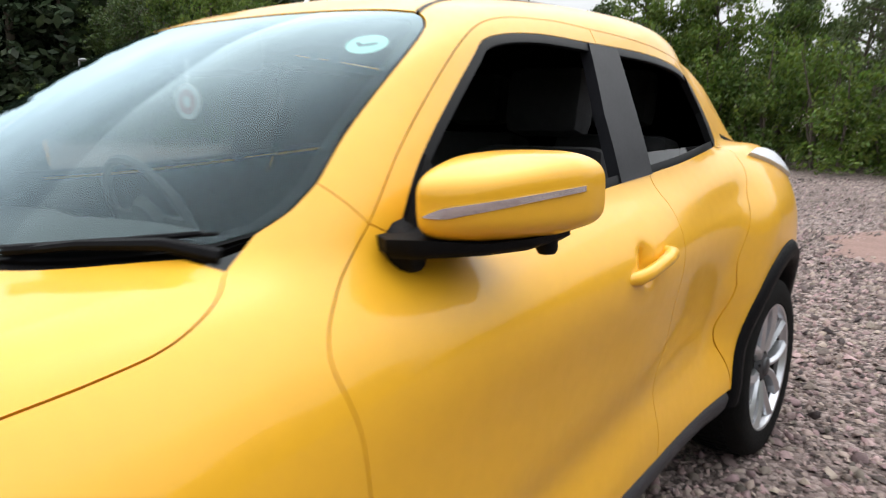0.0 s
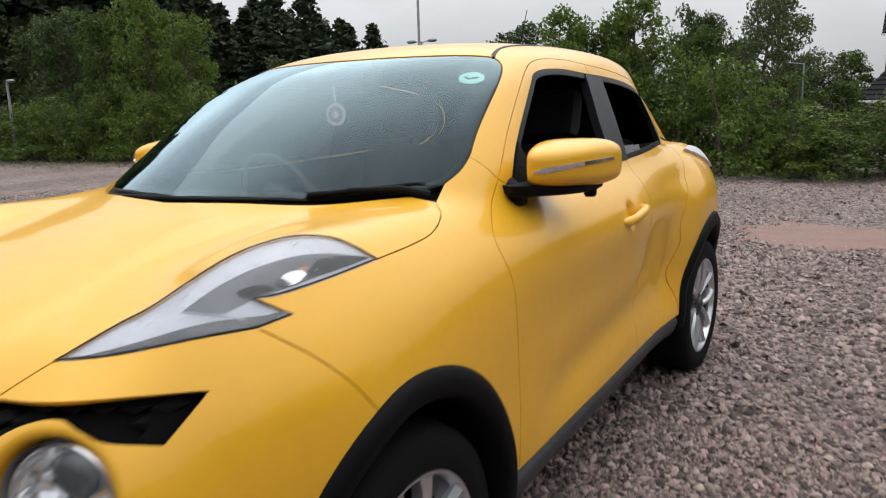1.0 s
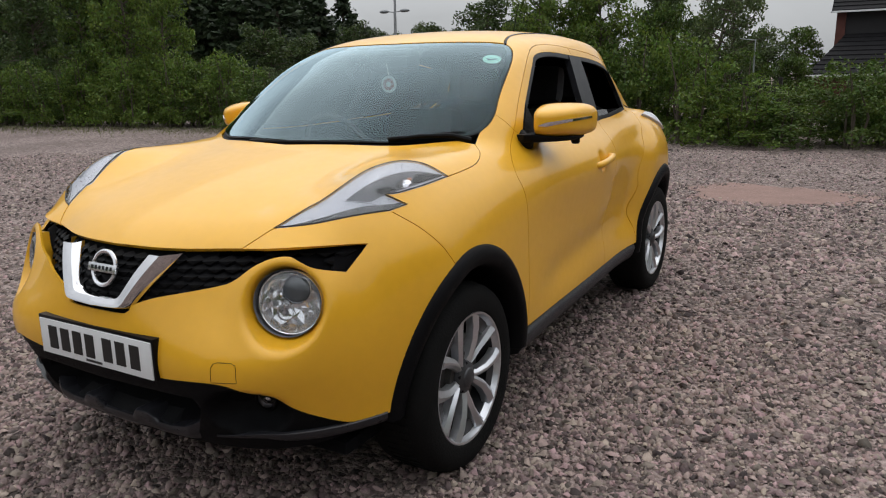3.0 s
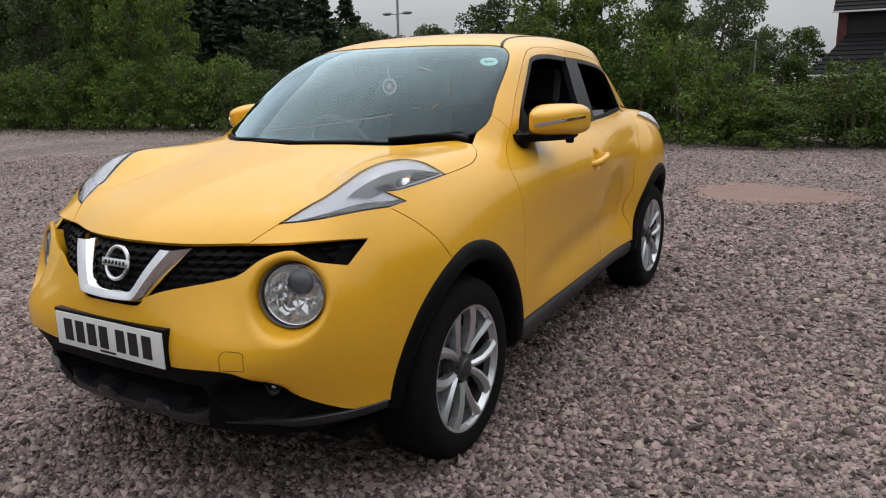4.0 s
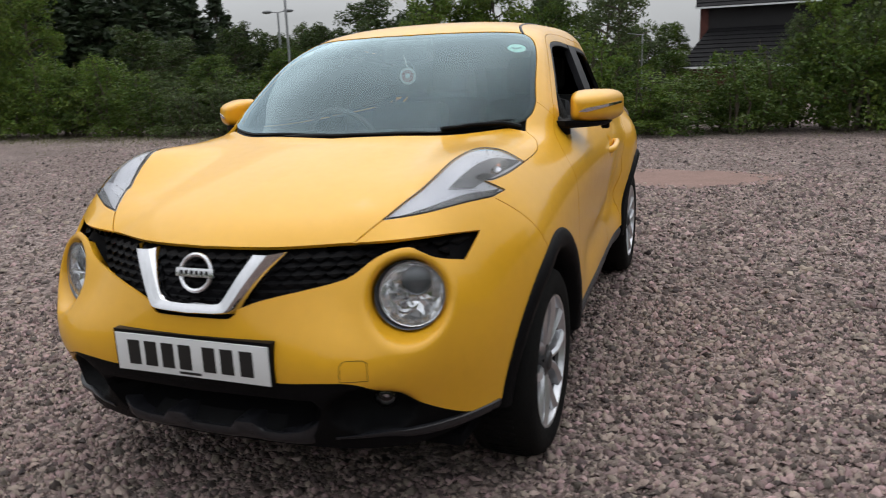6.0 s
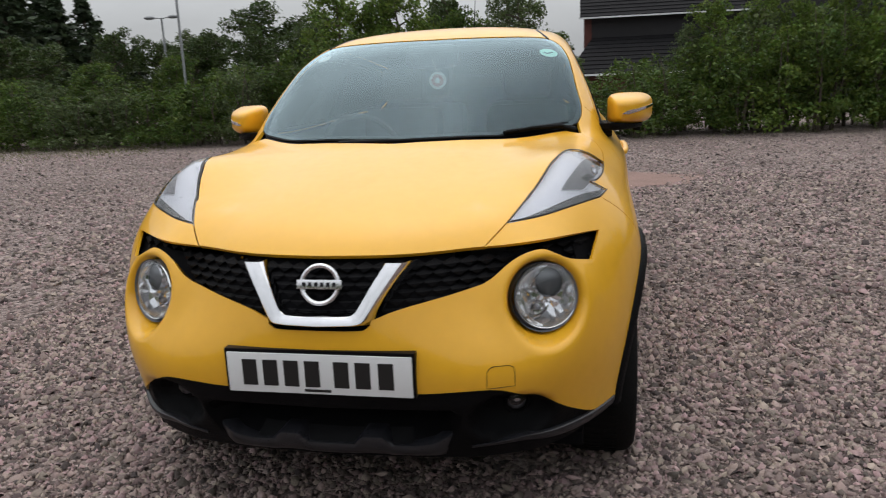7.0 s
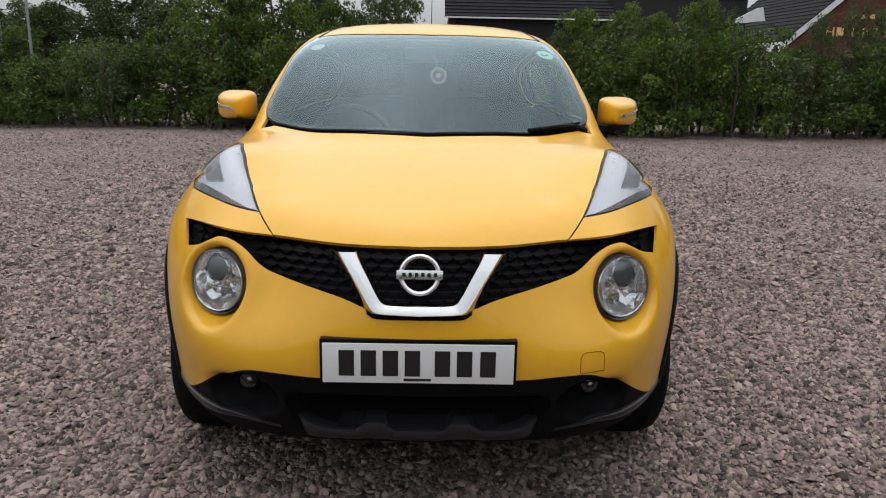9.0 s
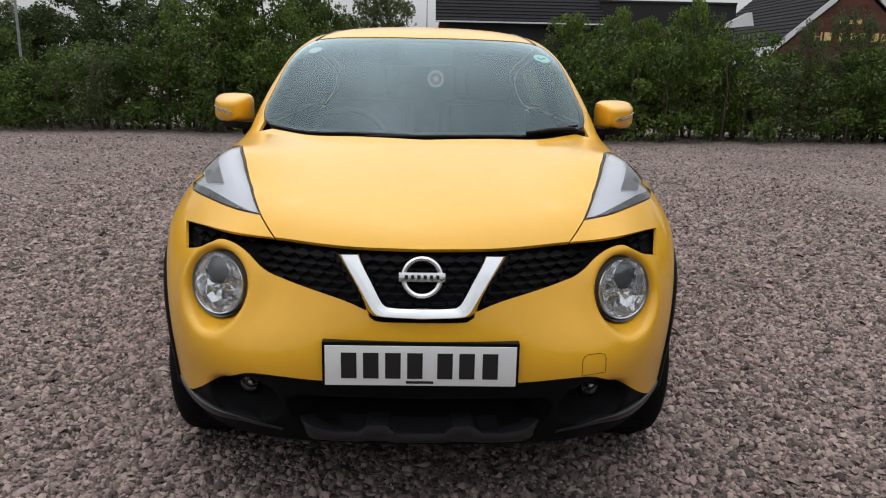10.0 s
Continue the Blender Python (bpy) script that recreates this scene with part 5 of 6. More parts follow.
def front_loop(pts, step=0.02):
    out_ = []
    for a, b in zip(pts, pts[1:] + pts[:1]):
        n = max(1, int(math.hypot(b[0] - a[0], b[1] - a[1]) / step))
        out_ += [(a[0] + (b[0] - a[0]) * i / n, a[1] + (b[1] - a[1]) * i / n) for i in range(n)]
    return on_front(out_)


# chrome V: an inner face that looks up and an outer one that looks down, with a rounded ridge
n_v = 60
v_in = flow([(0.177, 0, 0.856), (0.142, 0, 0.80), (0.112, 0, 0.748), (0.098, 0, 0.732), (0.075, 0, 0.727), (0, 0, 0.726)], 0.004)
v_out = flow([(0.262, 0, 0.857), (0.213, 0, 0.79), (0.166, 0, 0.722), (0.148, 0, 0.698), (0.12, 0, 0.689), (0, 0, 0.686)], 0.004)
v_in = v_in[np.linspace(0, len(v_in) - 1, n_v).astype(int)]
v_out = v_out[np.linspace(0, len(v_out) - 1, n_v).astype(int)]
v_in = np.vstack([v_in, flip(v_in[-2::-1])])
v_out = np.vstack([v_out, flip(v_out[-2::-1])])
prof = [(0.0, 0.035), (0.0, 0.0), (0.05, -0.008), (0.25, -0.013), (0.48, -0.018), (0.56, -0.0185), (0.62, -0.015), (0.80, 0.003), (0.95, 0.018), (1.0, 0.024), (1.0, 0.05)]
rows = []
for f, dy in prof:
    p = v_in + (v_out - v_in) * f
    y = NOSE(np.abs(p[:, 0]), p[:, 2]) + dy - 0.004
    rows.append(np.stack([p[:, 0], y, p[:, 2]], 1))
k = len(v_in)
faces = [(r * k + i, (r + 1) * k + i, (r + 1) * k + i + 1, r * k + i + 1) for r in range(len(prof) - 1) for i in range(k - 1)]
v = mesh_ob("chrome_v", np.vstack(rows), faces, CHROME, grille, "bright chrome V")
v.data.set_sharp_from_angle(angle=radians(28))
bm = bmesh.new()
badge_m = pose(0, 0.098, 0.800, 74, 0, 0)
lathe(bm, [(0.058, 0.0), (0.0575, 0.006), (0.052, 0.009), (0.046, 0.006), (0.045, 0.0)], badge_m, 48)
badge = part("badge", bm, SATIN, grille, "round chrome badge with a bar")
bm = bmesh.new()
box(bm, (-0.064, -0.013, 0.0), (0.064, 0.013, 0.013), 0.003, badge_m)
part("bar", bm, SATIN, badge)
bm = bmesh.new()
for k in range(6):
    x = -0.043 + 0.0172 * k
    box(bm, (x - 0.0045, -0.0055, 0.0125), (x + 0.0045, 0.0055, 0.0140), 0.0, badge_m)
part("bar_inlay", bm, PILLAR, badge, smooth=False)

# lower bumper
low_edge = flow(cat([ARCH_FRONT[-1]], f1((0.755, 0.338), (0.70, 0.316), (0.6, 0.296), (0.48, 0.287), (0.25, 0.288), (0, 0.288))))
half = loop(LOW, low_edge)
lower = panel("lower_bumper", loop(half, flip(half[::-1])), BLACK, car, "black plastic lower bumper", gap=-0.004, lift=-0.008, depth=0.03, d=0.018)[0]
# smooth lip below the intake, with two teeth that stand up into it
lx = np.linspace(-0.365, 0.365, 121)
crest = np.interp(np.abs(lx), (0, 0.068, 0.094, 0.150, 0.178, 0.24, 0.29, 0.335, 0.365), (0.340, 0.340, 0.369, 0.369, 0.341, 0.339, 0.348, 0.368, 0.386))
rows = []
for f, dy in ((1.0, 0.09), (1.0, 0.012), (0.93, 0.002), (0.80, -0.003), (0.45, -0.006), (0.15, 0.0), (0.0, 0.016), (0.0, 0.08)):
    z_ = 0.293 + (crest - 0.293) * f
    rows.append(np.stack([lx, NOSE(np.abs(lx), z_) + dy + 0.03 * ease((np.abs(lx) - 0.30) / 0.065), z_], 1))
k = len(lx)
faces = [(r * k + i, (r + 1) * k + i, (r + 1) * k + i + 1, r * k + i + 1) for r in range(len(rows) - 1) for i in range(k - 1)]
lip = mesh_ob("lip", np.vstack(rows), faces, LIPBLACK, lower, "smooth black toothed lip")
lip.data.set_sharp_from_angle(angle=radians(40))
for sx in (1, -1):
    bm = bmesh.new()
    m = look((0.514 * sx, 0.213, 0.434), (0.514 * sx + 0.25 * sx, -0.8, 0.47))
    m = m @ pose(0, 0, 0, 0, 180, 0)
    lathe(bm, [(0.037, -0.05), (0.038, 0.0), (0.034, 0.006), (0.028, 0.004)], m, 32)
    fog = part("fog_lamp", bm, BLACK, car, "small round fog lamp with clear lens")
    bm = bmesh.new()
    lathe(bm, [(0.028, 0.002), (0.025, -0.008), (0.013, -0.018), (0.001, -0.020)], m, 9)
    part("reflector", bm, LAMPWALL, fog)
    bm = bmesh.new()
    lathe(bm, [(0.011, -0.016), (0.010, -0.004), (0.006, 0.000), (0.0005, 0.001)], m @ pose(0.003, 0.003, 0), 10)
    part("bulb_shield", bm, REFLECT, fog)
    bm = bmesh.new()
    lathe(bm, [(0.031, 0.005), (0.024, 0.011), (0.013, 0.015), (0.0005, 0.016)], m, 32)
    part("lens", bm, LENS, fog).visible_shadow = False
# blade that sweeps from the wheel opening under each fog lamp
for sx in (1, -1):
    way_b = flow(f1((0.40, 0.334), (0.47, 0.343), (0.54, 0.350), (0.60, 0.355), (0.66, 0.357), (0.72, 0.358), (0.765, 0.361), (0.79, 0.364)), 0.015)
    rows = []
    n_b = len(way_b)
    thin = ease(np.linspace(0, 1.6, n_b))
    for up_, out_b in ((0.004, -0.05), (0.0, 0.0), (-0.004, 0.004), (-0.016, 0.003), (-0.030, -0.004), (-0.040, -0.02)):
        nn = slope(way_b * (1, 1, 1))
        nn[:, 2] = 0
        nn /= np.linalg.norm(nn, axis=1, keepdims=True)
        q = way_b + nn * ((out_b + 0.01) * (0.4 + 0.6 * thin) - 0.01)[:, None]
        q[:, 2] += up_ * (0.25 + 0.75 * thin)
        rows.append(q * (sx, 1, 1))
    faces = [(r * n_b + i, r * n_b + i + 1, (r + 1) * n_b + i + 1, (r + 1) * n_b + i) for r in range(len(rows) - 1) for i in range(n_b - 1)]
    blade = mesh_ob("blade", np.vstack(rows), faces, LIPBLACK, lower, "smooth black blade under the fog lamp")
    blade.data.set_sharp_from_angle(angle=radians(45))
# towing-eye cover, a fine line in the bumper
TOW = [(0.452, 0.528), (0.452, 0.572), (0.458, 0.583), (0.47, 0.588), (0.51, 0.588), (0.522, 0.582), (0.525, 0.570), (0.525, 0.53)]
ring("tow_eye_cover", front_loop(TOW, 0.01), GLOSS, bumper, 0.0014, "tow-eye cover joint", lift=0.0004, depth=0.0)

# number plate
bm = bmesh.new()
box(bm, (-0.2695, 0.030, 0.508), (0.2695, 0.062, 0.635), 0.003)
plate = part("number_plate", bm, GLOSS, car, "white front number plate with black bars")
plate.matrix_world = pose(0, 0, 0)
bm = bmesh.new()
box(bm, (-0.2615, 0.026, 0.511), (0.2615, 0.032, 0.625), 0.002)
part("sheet", bm, PLATE, plate)
for i, x in enumerate((-0.196, -0.136, -0.076, -0.016, 0.066, 0.126, 0.190)):
    bm = bmesh.new()
    box(bm, (x - 0.021, 0.0245, 0.532), (x + 0.021, 0.0265, 0.606))
    part("bar", bm, INK, plate, smooth=False)
bm = bmesh.new()
box(bm, (-0.04, 0.0245, 0.518), (0.035, 0.0265, 0.525))
part("bar", bm, INK, plate, smooth=False)


# round headlamps, set back in a dark tube
def headlamp(sx):
    z = Vector(LAMP_WAY)
    c = Vector(LAMP)
    z.x, c.x = z.x * sx, c.x * sx
    z.normalize()
    x = Vector((0, 0, 1)).cross(z).normalized()
    y = z.cross(x)
    turn_ = Matrix((x, y, z)).transposed().to_4x4()
    m = Matrix.Translation(c - z * 0.013 + Vector((0.014 * sx, 0, 0.002))) @ turn_
    wall_m = Matrix.Translation(c + Vector((0.005 * sx, 0, 0))) @ turn_
    bm = bmesh.new()
    lathe(bm, [(0.0975, 0.000), (0.0955, -0.006), (0.0955, -0.034), (0.082, -0.040), (0.080, -0.08)], wall_m, 64)
    lamp = part("headlamp", bm, LAMPWALL, car, "round headlamp set back in a dark grey tube")
    bm = bmesh.new()
    lathe(bm, [(0.0930, -0.010), (0.0930, 0.001), (0.0905, 0.004), (0.0885, 0.003), (0.086, -0.004)], m, 64)
    part("bezel", bm, FACET, lamp)
    # many-faced reflector bowl
    g = np.random.default_rng(17)
    bm = bmesh.new()
    rings = lathe(bm, [(0.089, -0.002), (0.073, -0.017), (0.057, -0.027), (0.040, -0.034), (0.022, -0.038), (0.001, -0.039)], m, 18)
    for rg in rings[1:-1]:
        for vt in rg:
            vt.co += z * float(g.normal(0, 0.0075)) + x * float(g.normal(0, 0.004)) + y * float(g.normal(0, 0.004))
    bmesh.ops.triangulate(bm, faces=bm.faces[:])
    part("reflector", bm, FACET, lamp, smooth=False)
    # projector in the upper half
    pm = m @ pose(0.014 * sx, 0.036, -0.014)
    bm = bmesh.new()
    lathe(bm, [(0.044, -0.03), (0.044, 0.002), (0.0415, 0.005), (0.038, 0.002)], pm, 40)
    part("projector_ring", bm, CHROME, lamp)
    bm = bmesh.new()
    lathe(bm, [(0.039, 0.000), (0.032, 0.006), (0.02, 0.010), (0.0005, 0.012)], pm, 40)
    part("projector_lens", bm, PROJECTOR, lamp, "dark glass projector lens")
    # bulb cup and its shield in the lower half
    bm = bmesh.new()
    lathe(bm, [(0.023, 0.004), (0.019, -0.010), (0.009, -0.018), (0.0005, -0.020)], m @ pose(-0.022 * sx, -0.034, -0.020), 14)
    part("bulb_cup", bm, REFLECT, lamp, smooth=False)
    bm = bmesh.new()
    lathe(bm, [(0.008, -0.02), (0.008, 0.006), (0.005, 0.010), (0.0005, 0.011)], m @ pose(-0.022 * sx, -0.034, -0.020), 14)
    part("bulb_shield", bm, POCKET, lamp)
    bm = bmesh.new()
    lathe(bm, [(0.0895, 0.000), (0.083, 0.008), (0.065, 0.015), (0.04, 0.020), (0.0005, 0.023)], m, 64)
    part("lens", bm, LENS, lamp).visible_shadow = False
    return lamp


for sx in (1, -1):
    headlamp(sx)

# boomerang lamps on the wing tops
drl = loop(DRL_IN, DRL_OUT, DRL_TIP, [DRL_D], DRL_LOW)
bodies = panel("running_lamp", drl, LAMPIN, car, "clear boomerang lamp on the wing top, wet", gap=0.001, lift=-0.006, d=0.02, sides=2)
for ob in panel("lens", drl, LENS, car, gap=0.002, lift=0.0015, depth=0.0003, d=0.02, sides=2):
    ob.visible_shadow = False
    ob.parent = bodies[0] if ob.data.vertices[0].co.x > 0 else bodies[1]
for ob in ring("lamp_border", drl, PILLAR, car, 0.0034, lift=0.0018, depth=-0.0006, sides=2):
    ob.parent = bodies[0] if ob.data.vertices[0].co.x > 0 else bodies[1]
def on_lamp(name, outline, lift, mat, owner, sx, label=""):
    """A thin piece laid in a boomerang lamp."""
    p_, n_, tri_, rim_ = skin(outline, 0.0, lift, 0.012)
    return mesh_ob(name, p_ * (sx, 1, 1), tri_ if sx == 1 else [t[::-1] for t in tri_], mat, owner, label)


def set_on(x, y, sx, sink=0.0):
    """A frame on the body's top at (x, y), its z axis outward."""
    c_ = t1((x, y))[0]
    zz = Vector(slope(c_[None])[0] * (sx, 1, 1))
    xx_ = Vector((0, 1, 0)) - zz * zz.y
    xx_.normalize()
    m = Matrix((xx_, zz.cross(xx_), zz)).transposed().to_4x4()
    m.translation = Vector(c_ * (sx, 1, 1)) - zz * sink
    return m


for sx, owner in ((1, bodies[0]), (-1, bodies[1])):
    V_IN = flow(t1((0.632, 0.476), (0.649, 0.515), (0.666, 0.557), (0.684, 0.617), (0.702, 0.709), (0.722, 0.785), (0.753, 0.862)), 0.01)
    V_OUT = flow(t1((0.753, 0.862), (0.752, 0.79), (0.747, 0.712), (0.731, 0.606), (0.713, 0.548), (0.697, 0.510), (0.665, 0.488), (0.632, 0.476)), 0.01)
    on_lamp("pocket", loop(V_IN, V_OUT), -0.0048, DRLPOCKET, owner, sx, "grey lamp pocket")
    on_lamp("pocket_end", loop(flow(t1((0.722, 0.735), (0.733, 0.795), (0.752, 0.857), (0.751, 0.79), (0.746, 0.718), (0.738, 0.690), (0.722, 0.735)), 0.01)), -0.0030, GLOSS, owner, sx, "black lamp end")
    on_lamp("pocket_shade", loop(flow(t1((0.690, 0.548), (0.708, 0.590), (0.728, 0.612), (0.722, 0.585), (0.708, 0.553), (0.690, 0.548)), 0.01)), -0.0035, GLOSS, owner, sx)
    # smoked strip along the lower edge
    low_ = flow(cat([DRL_D], t1((0.69, 0.458), (0.585, 0.376)), t1((0.497, 0.330))), 0.01)
    on_lamp("smoked_edge", loop(low_, flow(t1((0.497, 0.330), (0.580, 0.394), (0.682, 0.478), (0.744, 0.566)), 0.01), flow(cat(t1((0.744, 0.566), (0.760, 0.605)), [DRL_D]), 0.01)), -0.0036, LAMPDARK, owner, sx, "smoked lower lamp edge")
    m = set_on(0.730, 0.652, sx)
    bm = bmesh.new()
    lathe(bm, [(0.027, -0.0010), (0.024, -0.0016), (0.014, -0.0026), (0.0005, -0.003)], m @ Matrix.Diagonal((1.25, 0.52, 1, 1)), 28)
    part("bulb_cup", bm, REFLECT, owner, "bright reflector cup")
    bm = bmesh.new()
    bmesh.ops.create_uvsphere(bm, u_segments=14, v_segments=8, radius=0.0075, matrix=set_on(0.727, 0.690, sx, 0.002) @ Matrix.Diagonal((1.6, 0.8, 0.4, 1)))
    part("bulb", bm, AMBER, owner, "amber bulb")
    # bright edges that part the upper band, the pocket and the lower arm
    for run in (flow(t1((0.632, 0.476), (0.665, 0.488), (0.697, 0.508), (0.728, 0.535)), 0.01),):
        bm = bmesh.new()
        tube(bm, [Vector(q * (sx, 1, 1)) - Vector((0, 0, 0.0050)) for q in run], 0.0013, 6)
        part("edge_line", bm, LAMPIN, owner)
    # rain beads
    g = np.random.default_rng(90 + sx)
    bm = bmesh.new()
    spots_ = [(x, y) for x, y in zip(g.uniform(0.50, 0.745, 900), g.uniform(0.36, 0.84, 900)) if within(np.array([(x, y)]), drl[:, :2])[0]][:170]
    for x, y in spots_:
        sc = float(g.uniform(0.0010, 0.0032) * g.uniform(0.5, 1.0))
        bmesh.ops.create_icosphere(bm, subdivisions=1, radius=sc, matrix=set_on(x, y, sx, -0.0018) @ Matrix.Diagonal((1, 1, 0.6, 1)))
    tagged(part("rain_beads", bm, BEAD, owner, "small clear rain beads"), kind="stuff")

# wheel openings: trim, liner
def arch_trim(yc, front, rear, a0, a1, n=46):
    angs = np.linspace(a0, a1, n)
    rows = []
    for off, dx in ((0.010, -0.012), (0.008, 0.002), (0.0, 0.010), (-0.02, 0.020), (-0.05, 0.016), (-0.062, 0.004), (-0.066, -0.04), (-0.064, -0.12)):
        ring_ = [(yc - ((front if math.cos(a) > 0 else rear) + off) * math.cos(a), ARCH_Z + (0.46 + off) * math.sin(a)) for a in np.radians(angs)]
        base = on_side([(yc - (front if math.cos(a) > 0 else rear) * math.cos(a), max(ARCH_Z + 0.46 * math.sin(a), 0.30)) for a in np.radians(angs)])
        if off > 0:
            base = on_side([(y, max(z, 0.30)) for y, z in ring_])
        rows.append([(base[i, 0] + dx, y, z) for i, (y, z) in enumerate(ring_)])
    v_ = [p for r in rows for p in r]
    f_ = [(r * n + i, r * n + i + 1, (r + 1) * n + i + 1, (r + 1) * n + i) for r in range(len(rows) - 1) for i in range(n - 1)]
    for sx in (1, -1):
        ob = mesh_ob("wheel_arch_trim", [(x * sx, y, z) for x, y, z in v_], f_ if sx == -1 else [f[::-1] for f in f_], BLACK, car, "black plastic wheel-arch trim")
        ob.data.set_sharp_from_angle(angle=radians(50))
        bm = bmesh.new()
        a = [math.radians(k) for k in range(0, 181, 10)]
        r0 = [bm.verts.new((0.77 * sx, yc - 0.392 * math.cos(k), ARCH_Z + 0.41 * math.sin(k))) for k in a]
        r1 = [bm.verts.new((0.52 * sx, yc - 0.392 * math.cos(k), ARCH_Z + 0.41 * math.sin(k))) for k in a]
        for i in range(len(a) - 1):
            bm.faces.new((r0[i], r0[i + 1], r1[i + 1], r1[i]))
        bm.faces.new(r1)
        part("wheel_liner", bm, DARK, car)


arch_trim(0.84, 0.39, 0.43, -1, 182)
arch_trim(3.37, 0.405, 0.43, -2, 180)


# wheels
def wheel(x, y, sx):
    m = Matrix.Translation((x * sx, y, 0.332)) @ pose(0, 0, 0, 0, 90 * sx, 0)
    bm = bmesh.new()
    lathe(bm, [(0.232, 0.005), (0.236, 0.012), (0.262, 0.018), (0.300, 0.014), (0.318, 0.002), (0.328, -0.018), (0.3315, -0.045), (0.3325, -0.105), (0.3315, -0.165), (0.326, -0.195), (0.30, -0.215), (0.24, -0.21)], m, 72)
    w = part("wheel", bm, RUBBER, car, "alloy wheel with black tyre")
    w.name = "wheel"
    bm = bmesh.new()
    for k in range(72):
        a = math.radians(5 * k)
        mm = m @ pose(0, 0, 0, 0, 0, math.degrees(a))
        for lo, hi in (((0.329, -0.006, -0.085), (0.3355, 0.006, -0.048)), ((0.329, -0.005, -0.15), (0.3355, 0.007, -0.100))):
            box(bm, lo, hi, 0.0, mm)
    part("tread", bm, RUBBER, w, smooth=False)
    bm = bmesh.new()
    lathe(bm, [(0.233, 0.004), (0.231, 0.010), (0.224, 0.008), (0.220, -0.006), (0.214, -0.016)], m, 72)
    rim_ob = part("rim", bm, ALLOY, w, "machined alloy rim")
    # barrel darkened: the shade between the spokes is put into its colour
    bm = bmesh.new()
    lathe(bm, [(0.214, -0.016), (0.207, -0.08), (0.21, -0.17)], m, 48)
    part("barrel", bm, ALLOY_DARK, rim_ob, "rim barrel darkened to stand for shade")
    # near-black disc added behind the spokes in place of unlit depth
    bm = bmesh.new()
    bmesh.ops.create_circle(bm, cap_ends=True, segments=48, radius=0.205, matrix=m @ Matrix.Translation((0, 0, -0.10)))
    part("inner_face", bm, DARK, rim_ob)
    bm = bmesh.new()
    lathe(bm, [(0.150, -0.06), (0.150, -0.052), (0.09, -0.052), (0.085, -0.03), (0.03, -0.03)], m, 48)
    part("brake_disc", bm, DISC, w)
    for k in range(5):
        for side in (-1, 1):
            # a blade that leaves the hub close to its twin, swings out and bends along the rim
            cen = [(0.042, 7), (0.08, 9), (0.13, 13), (0.18, 18), (0.222, 22)]
            wid = [0.025, 0.027, 0.031, 0.038, 0.052]
            hgt = [-0.018, -0.008, 0.0, 0.004, 0.004]
            bm = bmesh.new()
            rings_ = []
            for (r, ang), wd, h in zip(cen, wid, hgt):
                a = math.radians(72 * k + side * ang)
                c = Vector((r * math.cos(a), r * math.sin(a), 0))
                t_ = Vector((-math.sin(a), math.cos(a), 0))
                rings_.append([bm.verts.new(m @ (c + t_ * (wd * s) + Vector((0, 0, h + dz)))) for s, dz in ((-0.55, -0.034), (-0.5, -0.006), (-0.06 * side, 0.005), (0.06 * side + 0.10, 0.004), (0.5, -0.006), (0.55, -0.034))])
            for p, q in zip(rings_, rings_[1:]):
                for i in range(5):
                    bm.faces.new((p[i], p[i + 1], q[i + 1], q[i]))
            part("spoke", bm, ALLOY, rim_ob, angle=12)
        bm = bmesh.new()
        rings_ = []
        for r, h in ((0.05, -0.025), (0.12, -0.02), (0.17, -0.016), (0.215, -0.012)):
            wd = math.radians(8 + 14 * (r - 0.05) / 0.165)
            rings_.append([bm.verts.new(m @ Vector((r * math.cos(math.radians(72 * k) + s), r * math.sin(math.radians(72 * k) + s), h))) for s in (-wd, -wd / 3, wd / 3, wd)])
        bm.faces.new([*rings_[-1], *rings_[-2][::-1]])
        bmesh.ops.delete(bm, geom=[w_ for w_ in bm.verts if not w_.link_faces], context="VERTS")
        part("spoke_web", bm, ALLOY_DARK, rim_ob)
    bm = bmesh.new()
    lathe(bm, [(0.060, -0.028), (0.056, -0.012), (0.036, -0.004), (0.034, 0.0), (0.030, 0.003), (0.0005, 0.005)], m, 40)
    part("hub_cap", bm, ALLOY_DARK, rim_ob, "grey hub cap")
    for k in range(5):
        a = math.radians(72 * k + 36)
        bm = bmesh.new()
        lathe(bm, [(0.010, -0.02), (0.010, -0.004), (0.006, -0.001), (0.0005, -0.001)], m @ Matrix.Translation((0.047 * math.cos(a), 0.047 * math.sin(a), -0.008)), 10)
        part("wheel_nut", bm, DARK, rim_ob)
    return w


for sx in (1, -1):
    wheel(0.852, 0.845, sx)
    wheel(0.826, 3.37, sx)

# sills
for sx in (1, -1):
    bm = bmesh.new()
    rows = []
    for y in np.linspace(1.255, 2.945, 18):
        k = 0.012 * (y - 1.25) / 1.7
        base = float(on_side([(y, 0.42)])[0, 0])
        rows.append([bm.verts.new((x * sx, y, z + k)) for x, z in ((base - 0.06, 0.394), (base - 0.016, 0.372), (base - 0.002, 0.358), (base + 0.002, 0.342), (base - 0.008, 0.308), (base - 0.026, 0.280), (base - 0.07, 0.266), (base - 0.15, 0.262))])
    for p, q in zip(rows, rows[1:]):
        for i in range(7):
            bm.faces.new((p[i], p[i + 1], q[i + 1], q[i]) if sx == 1 else (q[i], q[i + 1], p[i + 1], p[i]))
    bm.faces.new(rows[0])
    bm.faces.new(rows[-1])
    part("sill", bm, SILL, car, "dark grey plastic sill", angle=60)


